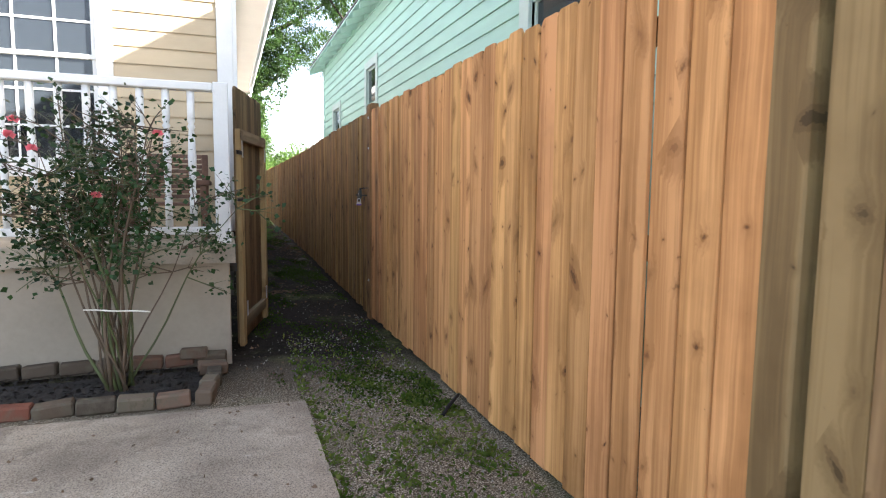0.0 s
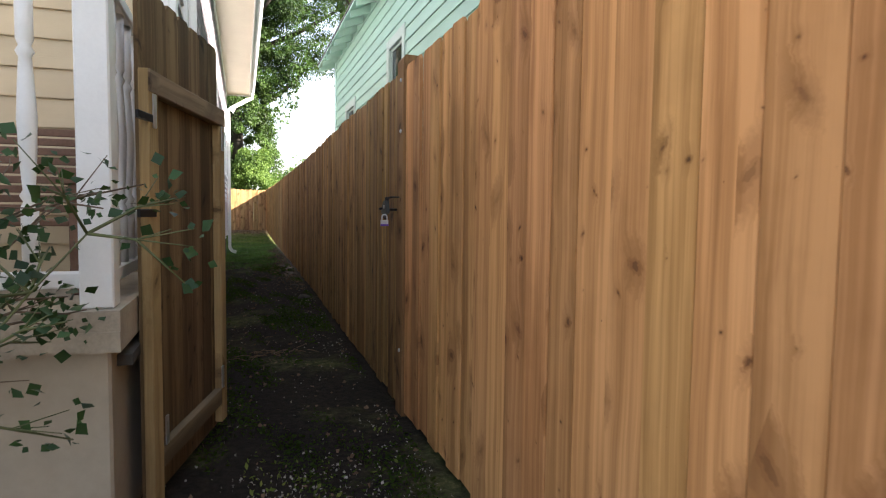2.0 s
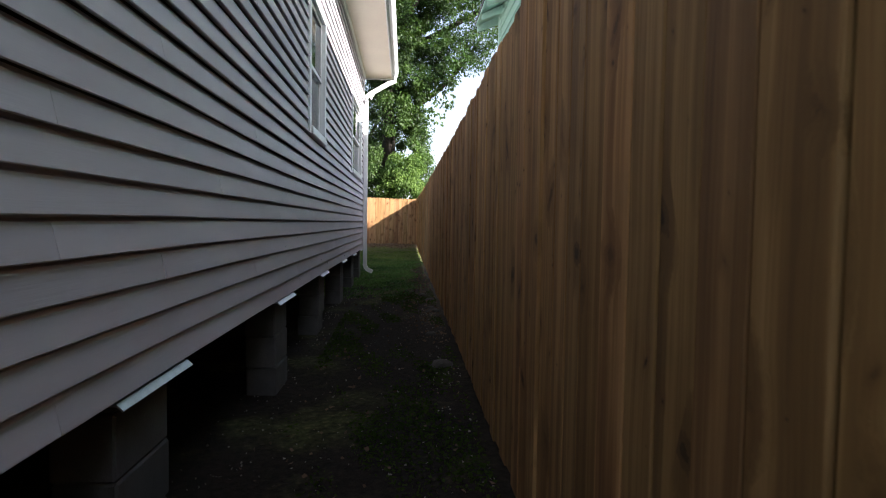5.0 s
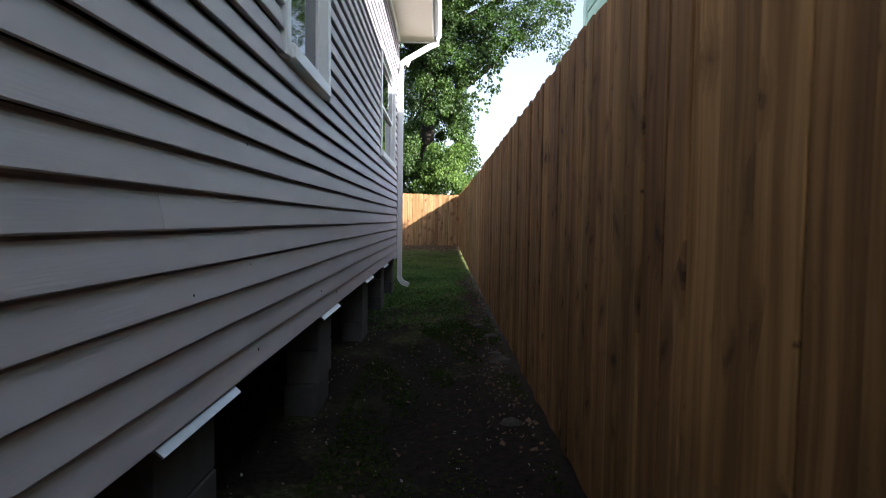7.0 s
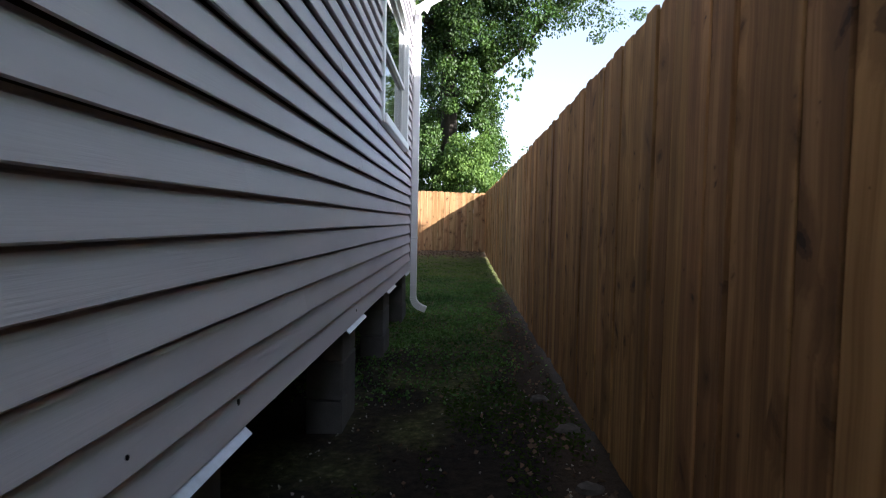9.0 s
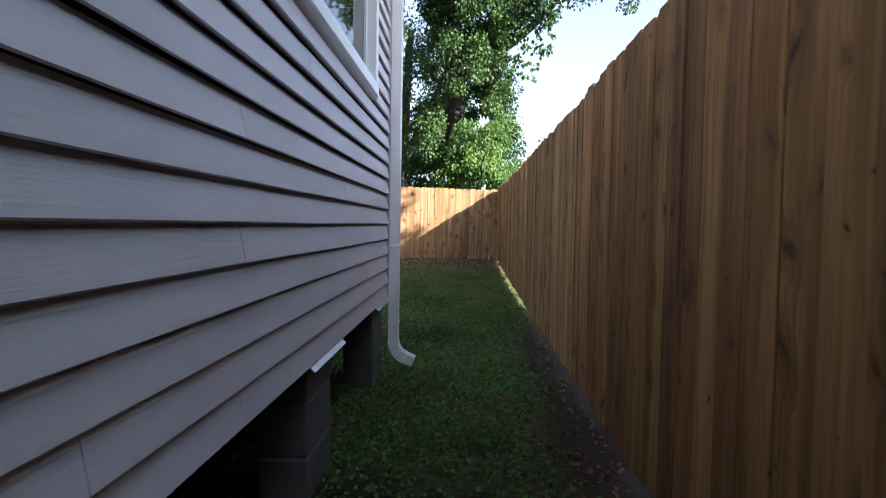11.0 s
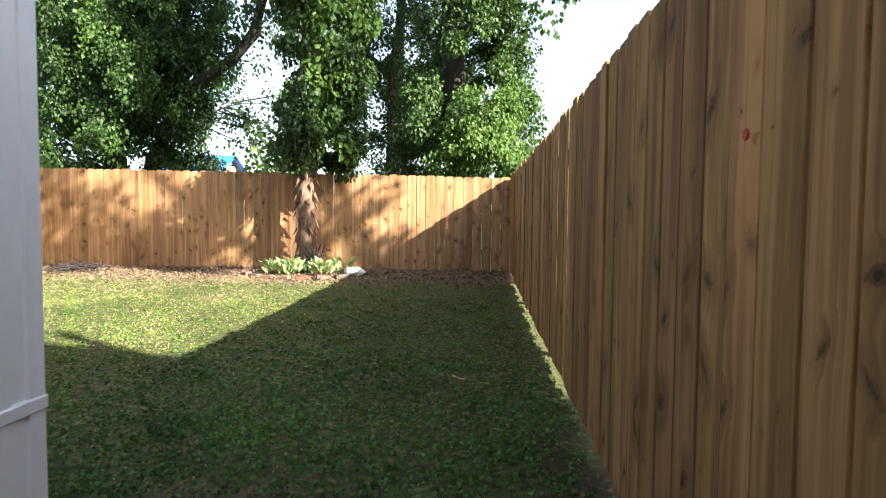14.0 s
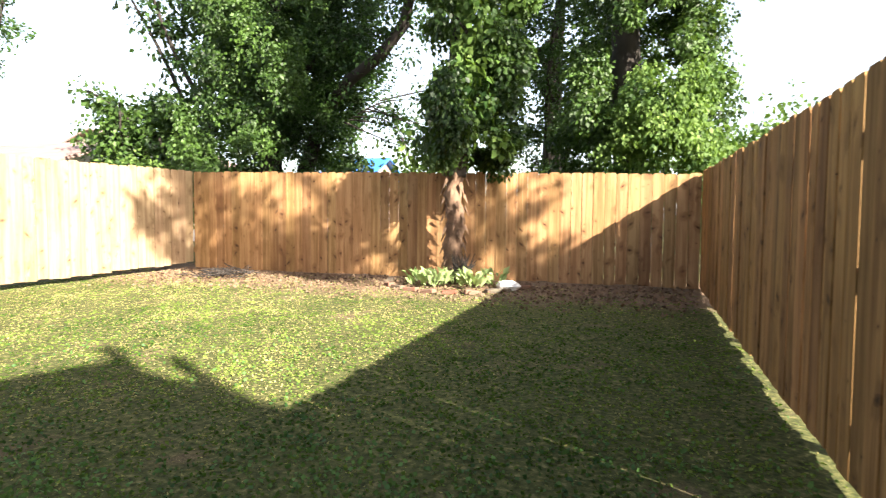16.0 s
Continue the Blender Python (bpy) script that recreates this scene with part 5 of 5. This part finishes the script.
ivy_tree = oak("broadleaf_tree", (-7.2, 27.6, 0.45), "dense dark green ivy-clad tree behind the fence", 4, 460, (2.35, 1.7), (1.7, 9.5), 31, 210, size=(0.021, 0.038))
ivy_rng = np.random.default_rng(44)
ivy = column(ivy_rng, 190, lambda z: (-7.0, 27.0), lambda z: np.interp(z, [1.2, 2.4, 4.0, 6.0], [2.1, 2.0, 1.8, 1.5]), 1.3, 6.0, 0.3)
ivy_p, ivy_o, ivy_s = clump_leaves(ivy, ivy_rng.uniform(0.2, 0.42, len(ivy)), 200, (0.020, 0.038), 1.0, ivy_rng)
leafy("ivy", ivy_tree, LEAF_VINE, ivy_p, ivy_o, ivy_s, 2.4, "dense ivy leaves round the trunk")
oak("broadleaf_tree", (-10.3, 28.6, 0.45), "thin tall tree with ragged dark foliage", 6, 110, (2.0, 1.6), (4.8, 10.5), 33, 50, size=(0.04, 0.075), limbs=9, radius=0.2)
oak("small_tree", (-11.8, 28.4, 0.45), "small bright green tree over the fence", 2, 110, (1.9, 1.3), (2.2, 4.6), 34, 56, size=(0.04, 0.07), limbs=8, radius=0.12, material=LEAF_VINE)
oak("broadleaf_tree", (-17.5, 27.0, 0.45), "dark tree at the yard's side", 5, 160, (2.6, 2.2), (4.5, 10.0), 35, 50, radius=0.3)
oak("broadleaf_tree", (-1.6, 30.5, 0.45), "dark green tree far behind the fence", 4, 150, (2.6, 2.0), (1.8, 8.2), 36, 170, size=(0.023, 0.042), radius=0.3)
oak("broadleaf_tree", (5.2, 17.9, 0.3), "leafy leaning tree in the neighbouring back garden", 5, 60, (3.0, 1.4), (6.6, 9.6), 43, 80, size=(0.04, 0.075), limbs=6, radius=0.16, foot=(3.4, 2.8))
oak("light_shrub", (3.0, 28.4, 0.45), "bright green shrub behind the fence corner", 1, 90, (1.5, 1.0), (1.2, 3.7), 37, 55, limbs=6, radius=0.08, material=LEAF_LIGHT)
oak("light_shrub", (-0.6, 27.4, 0.45), "bright green shrub behind the fence", 1, 40, (0.9, 0.6), (1.2, 2.35), 38, 50, limbs=6, radius=0.05, material=LEAF_LIGHT)
oak("light_shrub", (-9.6, 26.8, 0.45), "light green shrub over the fence", 1, 80, (2.4, 0.8), (1.2, 2.75), 39, 50, limbs=6, radius=0.06, material=LEAF_LIGHT)
oak("light_shrub", (-3.4, 26.6, 0.45), "light green shrub behind the trunk", 1, 40, (0.8, 0.6), (1.2, 3.0), 40, 40, limbs=6, radius=0.05, material=LEAF_LIGHT)


def arching_branch():
    """Bare heavy limb that bows between two of the trees."""
    rng = np.random.default_rng(41)
    t = thing("leaning_tree", (-7.0, 27.8, 0.45), "leaning tree with a heavy bowed limb and thin twigs", "tree")
    b = Build()
    b.tube([(-7.0, 27.8, 0.3), (-6.8, 27.8, 2.4), (-6.1, 27.4, 3.6), (-5.2, 26.9, 4.15), (-4.4, 26.6, 4.5), (-3.9, 26.5, 5.0), (-3.65, 26.5, 6.0), (-3.4, 26.6, 10.0)], [0.2, 0.18, 0.14, 0.12, 0.11, 0.12, 0.14, 0.1], 10)
    part("trunk", b, BARK, t, smooth=True)
    tips = []
    for k in range(9):
        a = Vector((-5.4 + 0.1 * k, 27.0, 3.3 + 0.05 * k))
        c = a + Vector((rng.uniform(0.4, 1.9), rng.uniform(-0.4, 0.2), rng.uniform(-0.9, 0.4)))
        tw = Build()
        pts = limb(tw, a, c, 0.018, 0.005, 0.2, 5, 60 + k)
        part("twig", tw, BARK, t)
        tips += [tuple(p) for p in pts[2:]]
    up = np.array([(-3.6, 26.5, 5.8), (-3.3, 26.4, 6.6), (-4.2, 26.6, 5.2)])
    bow = np.repeat(np.array([(-5.0, 26.8, 4.5), (-4.3, 26.6, 4.9), (-3.9, 26.5, 5.5)]), 16, 0) + rng.normal(size=(48, 3)) * (0.35, 0.3, 0.4)
    c = np.concatenate([np.array(tips), bow, np.repeat(up, 18, 0) + rng.normal(size=(54, 3)) * 0.55])
    p, o, s = clump_leaves(c, rng.uniform(0.12, 0.32, len(c)), 22, (0.022, 0.042), 0.5, rng)
    leafy("crown", t, LEAF_DARK, p, o, s, 2.6)


arching_branch()


# ---- houses beyond the fence ----
def far_house(at, size, wall_h, roof_h, wall_mat, roof_mat, label, axis="x"):
    x, y, z = at
    w, d = size
    h = thing("far_house", at, label, "house")
    part("wall", Build().box((x - w / 2, y - d / 2, z - 0.2), (x + w / 2, y + d / 2, z + wall_h)), wall_mat, h)
    e = 0.4
    if axis == "x":
        for s in (-1, 1):
            part("roof", Build().prism([(y + s * (d / 2 + e), z + wall_h - 0.05), (y + s * (d / 2 + e), z + wall_h + 0.05), (y, z + wall_h + roof_h + 0.05), (y, z + wall_h + roof_h - 0.05)], "x", x - w / 2 - e, x + w / 2 + e), roof_mat, h)
        for s in (-1, 1):
            part("gable", Build().prism([(y - d / 2, z + wall_h), (y + d / 2, z + wall_h), (y, z + wall_h + roof_h - 0.06)], "x", x + s * (w / 2 - 0.06), x + s * w / 2), wall_mat, h)
    else:
        for s in (-1, 1):
            part("roof", Build().prism([(x + s * (w / 2 + e), z + wall_h - 0.05), (x + s * (w / 2 + e), z + wall_h + 0.05), (x, z + wall_h + roof_h + 0.05), (x, z + wall_h + roof_h - 0.05)], "y", y - d / 2 - e, y + d / 2 + e), roof_mat, h)
        part("gable", Build().prism([(x - w / 2, z + wall_h), (x + w / 2, z + wall_h), (x, z + wall_h + roof_h - 0.06)], "y", y - d / 2, y - d / 2 + 0.06), wall_mat, h)
    for k in (-1, 1):
        win = part("window", Build().box((x + k * w * 0.25 - 0.45, y - d / 2 - 0.03, z + 0.9), (x + k * w * 0.25 + 0.45, y - d / 2 + 0.001, z + 2.1), 0.01), WHITE, h)
        part("pane", Build().box((x + k * w * 0.25 - 0.38, y - d / 2 - 0.036, z + 0.98), (x + k * w * 0.25 + 0.38, y - d / 2 - 0.031, z + 2.02)), GLASS, win)


far_house((-14.0, 46, 0.5), (2.5, 5.0), 2.65, 1.35, DUSTY, BLUE, "small far house with a blue tarpaulin roof")
far_house((-27.0, 44, 0.5), (8.0, 7.0), 3.6, 1.7, PLASTER, DUSTY, "pale far house with a brown roof", "y")
far_house((-17.5, 30.5, 0.5), (7.0, 6.0), 2.2, 0.9, WHITE, DUSTY, "low white house with a brown shingled roof")


far_house((-8.0, -34, 0.0), (11.0, 8.0), 3.4, 3.6, PLASTER, SHINGLE, "pale gabled house across the street", "y")


# ---- planting and clutter at the back fence ----
def corner_bed():
    rng = np.random.default_rng(51)
    bed = thing("brick_border", (-2.0, 23.3, gz(-2, 23.3)), "low border of broken red bricks round the trunk", "edging")
    me = brick_mesh()
    for i in range(12):
        a = math.pi * (1.02 + 0.96 * i / 11)
        x, y = -2.05 + 1.05 * math.cos(a), 24.05 + 0.95 * math.sin(a)
        piece("brick", me, bed, pose(x, y, gz(x, y) - 0.01, PY.uniform(-9, 9), PY.uniform(-9, 9), math.degrees(a) + 90 + PY.uniform(-14, 14)))
    for cx, cy, n, name in ((-2.25, 23.55, 60, "hosta"), (-1.75, 23.6, 55, "hosta"), (-2.55, 23.65, 36, "hosta"), (-1.45, 23.8, 30, "hosta"), (-2.05, 23.75, 40, "hosta")):
        c = np.array([[cx, cy, gz(cx, cy)]] * n)
        a = rng.uniform(0, 2 * np.pi, n)
        up = rng.uniform(0.9, 2.4, n)
        out = np.stack([np.cos(a), np.sin(a), up], 1)
        pos = c + np.stack([np.cos(a), np.sin(a), 0 * a], 1) * rng.uniform(0.02, 0.16, (n, 1)) + np.stack([0 * a, 0 * a, rng.uniform(0.0, 0.16, n)], 1)
        ob = new("leafy_plant", leaf_mesh("leafy_plant", LEAF_HOSTA, pos, out, rng.uniform(0.022, 0.040, n), 6.0, 0.3, 1.4))
        tagged(ob, "pale green leafy plant at the trunk's foot", "plant", "plants round the trunk")
    st = Build().solid(*rock((-1.22, 23.55, gz(-1.22, 23.55) + 0.06), 0.13, 3))
    tagged(part("white_stone", st, STONE), "pale rounded stone lying by the border", "stone")
    st = Build()
    rnd = random.Random(3)
    for k in range(30):
        a = rnd.uniform(0, 6.28)
        p = Vector((-1.92 + 0.12 * rnd.uniform(-1, 1), 23.72, gz(-1.9, 23.7) + 0.22))
        st.tube([p, p + Vector((0.12 * math.cos(a), 0.06 * math.sin(a), rnd.uniform(0.05, 0.25)))], [0.012, 0.004], 5)
    tagged(part("old_palm_stubs", st, BARK), "dark cut frond stubs beside the trunk", "stump")
    br = Build()
    for k in range(80):
        p = Vector((-5.75 + rng.normal() * 0.25, 23.6 + rng.normal() * 0.14, 0))
        p.z = gz(p.x, p.y) + 0.02 + 0.1 * rng.random()
        d = Vector((rng.normal(), rng.normal(), 0.2 * rng.normal())).normalized() * 0.28
        br.tube([p - d / 2, p + d / 2], [0.008, 0.004], 4)
    tagged(part("brush_pile", br, BARK), "small heap of dry twigs on the grass", "brush pile", kind="stuff")


def rock(at, r, seed):
    rnd = random.Random(seed)
    pts, rings = [], 5
    for i in range(rings):
        th = math.pi * (i + 0.5) / rings
        for k in range(8):
            a = 2 * math.pi * k / 8
            q = r * rnd.uniform(0.85, 1.1)
            pts.append((at[0] + 1.3 * q * math.sin(th) * math.cos(a), at[1] + q * math.sin(th) * math.sin(a), at[2] + 0.6 * q * math.cos(th)))
    faces = [(i * 8 + k, i * 8 + (k + 1) % 8, (i + 1) * 8 + (k + 1) % 8, (i + 1) * 8 + k) for i in range(rings - 1) for k in range(8)]
    return pts, faces + [tuple(range(8)), tuple(range((rings - 1) * 8, rings * 8))]


corner_bed()


# ---- grass, litter, pebbles ----
def scatter(name, n, xr, yr, keep, material, size, length, up, label, category, rng, lift=0.0, fold=0.2, sag=0.0):
    x, y = rng.uniform(*xr, n), rng.uniform(*yr, n)
    k = keep(x, y) > rng.random(n)
    x, y = x[k], y[k]
    n = len(x)
    pos = np.stack([x, y, ground_z(x, y) + lift - 0.004], 1)
    out = np.concatenate([rng.normal(size=(n, 2)), rng.uniform(*up, (n, 1))], 1)
    ob = new(name, leaf_mesh(name, material, pos, out, rng.uniform(*size, n), length, fold, sag))
    tagged(ob, label, category, kind="stuff")


def blot(x, y, s=1.0, a=0.0):
    v = np.sin(1.9 * s * x + a) * np.sin(1.3 * s * y + 1.7 * a) + 0.7 * np.sin(3.7 * s * y - 2.1 * s * x + a) * np.sin(2.9 * s * x + 0.6) + 0.5 * np.sin(7.7 * s * x + 5.1 * s * y)
    return np.clip(v * 0.9 + 0.1, 0, 1)


RG = np.random.default_rng(77)
foot = lambda x, y: np.clip((1.08 - 0.12 * blot(x, y, 3.0, 2.0) - x) / 0.22 + np.clip((y - 15.5) / 2.5, 0, 1), 0.06, 1)
lawn = lambda x, y: foot(x, y) * np.clip((y - 12.0) / 3.0, 0, 1) * np.clip((24.0 - y) / 1.2, 0, 1) * (0.55 + 0.45 * (1 - blot(x, y, 1.3, 2.0))) * (0.22 + 0.78 * blot(x, y, 7.0, 1.1)) * (0.4 + 0.6 * blot(x, y, 17.0, 0.4))
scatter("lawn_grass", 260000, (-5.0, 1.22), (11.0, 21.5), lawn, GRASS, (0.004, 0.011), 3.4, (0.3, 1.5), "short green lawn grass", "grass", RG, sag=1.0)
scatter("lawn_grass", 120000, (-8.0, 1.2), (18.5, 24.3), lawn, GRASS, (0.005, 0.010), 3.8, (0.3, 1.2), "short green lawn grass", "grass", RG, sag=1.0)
# Dry grass thickens over the sunlit far lawn, painting its light in.
scatter("dry_grass", 300000, (-8.0, 1.2), (12.0, 24.2), lambda x, y: np.clip((y - 13) / 4, 0.05, 1) * (0.03 + 0.15 * blot(x, y, 1.2, 4.0) + 0.85 * np.clip((y - 17.0) / 2.2, 0, 1) * np.clip((0.0 - x) / 2.5, 0.12, 1) * (0.35 + 0.65 * blot(x, y, 2.3, 1.5))), DRYGRASS_SUNLIT, (0.003, 0.006), 4.2, (0.1, 0.7), "dry yellow grass among the green, denser and brighter to paint in sunlight", "grass", RG)
# Green clover thins out towards y 18.6, leaving the sunlit lawn paler.
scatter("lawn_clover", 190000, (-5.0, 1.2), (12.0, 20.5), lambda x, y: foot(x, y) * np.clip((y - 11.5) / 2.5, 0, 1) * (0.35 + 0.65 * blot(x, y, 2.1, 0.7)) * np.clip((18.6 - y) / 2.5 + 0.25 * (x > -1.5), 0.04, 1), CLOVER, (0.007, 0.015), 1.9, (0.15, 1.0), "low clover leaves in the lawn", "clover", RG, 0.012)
strip = lambda x, y: blot(x * 2.2, y, 1.0, 1.0) * np.clip((y - 0.2) / 1.5, 0, 1)
scatter("passage_weeds", 70000, (0.1, 1.2), (1.0, 12.5), strip, WEED, (0.004, 0.009), 4.0, (0.2, 1.2), "low weeds and moss in the passage", "weeds", RG, sag=1.0)
scatter("slab_edge_grass", 60000, (0.31, 1.2), (-1.2, 3.6), lambda x, y: np.clip(0.06 + 1.1 * blot(x * 2, y * 1.6, 1.0, 3.0) * (0.15 + blot(x, y, 9.0, 0.3)) + 0.7 * (x < 0.38) * blot(x, y, 6.0, 2.2), 0, 1) * np.clip((2.9 - y) / 1.4, 0.06, 1), FRONT_GRASS, (0.004, 0.010), 5.0, (0.4, 1.6), "grass tufts along the concrete slab", "grass", RG, sag=1.0)
scatter("shell_bits", 1900, (-0.1, 1.2), (0.3, 12.5), lambda x, y: 0.2 + 0.8 * (y < 3.4), SHELL, (0.003, 0.010), 1.8, (-0.1, 0.25), "pale shell and gravel bits in the soil", "gravel", RG, 0.008)
scatter("gravel_bits", 3000, (0.3, 1.2), (-1.3, 3.2), lambda x, y: 0.25 + 0.75 * blot(x, y, 3.0, 5.0), SHELL, (0.003, 0.011), 1.6, (-0.1, 0.5), "pale gravel and shell bits beside the slab", "gravel", RG, 0.008, 0.5)
scatter("gravel_bits", 3400, (-0.25, 1.2), (3.0, 12.5), lambda x, y: (0.15 + 0.85 * (np.abs(x - 0.5) > 0.45)) * (0.2 + blot(x, y, 2.0, 3.3)), SHELL, (0.003, 0.010), 1.7, (-0.1, 0.4), "pale grit scattered in the soil", "gravel", RG, 0.008, 0.5)
scatter("fallen_leaves", 900, (0.0, 1.2), (2.0, 15.0), lambda x, y: 0.6 + 0 * x, LITTER, (0.008, 0.016), 2.2, (-0.1, 0.3), "dry fallen leaves on the ground", "leaves", RG, 0.01)
scatter("fallen_leaves", 700, (0.75, 1.2), (9.0, 17.0), lambda x, y: np.clip((x - 0.7) * 3, 0, 1), LITTER, (0.008, 0.018), 2.2, (-0.1, 0.3), "dry leaves at the foot of the fence", "leaves", RG, 0.01)
scatter("fallen_leaves", 5200, (-7.2, 1.1), (22.2, 24.35), lambda x, y: np.clip((y - 22.2) / 1.4, 0, 1), LITTER, (0.012, 0.028), 2.2, (-0.1, 0.4), "brown dead leaves along the back fence", "leaves", RG, 0.012)


# ---- small things lying about ----
def lying_stones():
    for k, (x, y, r) in enumerate(((1.08, 8.25, 0.075), (1.13, 10.7, 0.07), (1.10, 10.95, 0.05), (1.13, 11.6, 0.06), (1.05, 12.12, 0.05), (1.05, 9.4, 0.05))):
        b = Build().solid(*rock((x, y, gz(x, y)), r, 20 + k))
        tagged(part("flat_stone", b, SUNKEN), "grey flat stone half sunk in the soil", "stone", "stones beside the fence")


lying_stones()


def twig_litter():
    rnd = random.Random(9)
    for k in range(26):
        x, y = rnd.gauss(0.58, 0.16), rnd.gauss(5.5, 0.2)
        a, l = rnd.uniform(0, 6.28), rnd.uniform(0.06, 0.2)
        z = gz(x, y) + 0.008
        b = Build().tube([(x, y, z), (x + l * 0.5 * math.cos(a), y + l * 0.5 * math.sin(a), z + 0.012), (x + l * math.cos(a + 0.3), y + l * math.sin(a + 0.3), z)], [0.004, 0.003, 0.0015], 4)
        tagged(part("dry_twig", b, LITTER), "pale dry twig lying on the soil", "twig", "dry twigs in the passage")
    b = Build().tube([(1.06, 1.12, 0.02), (1.12, 1.18, 0.05), (1.21, 1.26, 0.08)], [0.012, 0.012, 0.01], 8)
    tagged(part("black_stake", b, BLACK), "short black stake lying against the fence", "stake")
    rnd = random.Random(10)
    pos, out = [], []
    for k in range(70):
        pos.append((rnd.uniform(-1.4, 0.25), rnd.uniform(-0.6, 1.6), 0.034))
        out.append((rnd.gauss(0, 1), rnd.gauss(0, 1), 0.12))
    ob = new("slab_leaves", leaf_mesh("slab_leaves", LITTER, np.array(pos), np.array(out), np.array([rnd.uniform(0.006, 0.014) for _ in pos]), 2.2))
    tagged(ob, "small dry leaves on the concrete slab", "leaves", kind="stuff")


twig_litter()
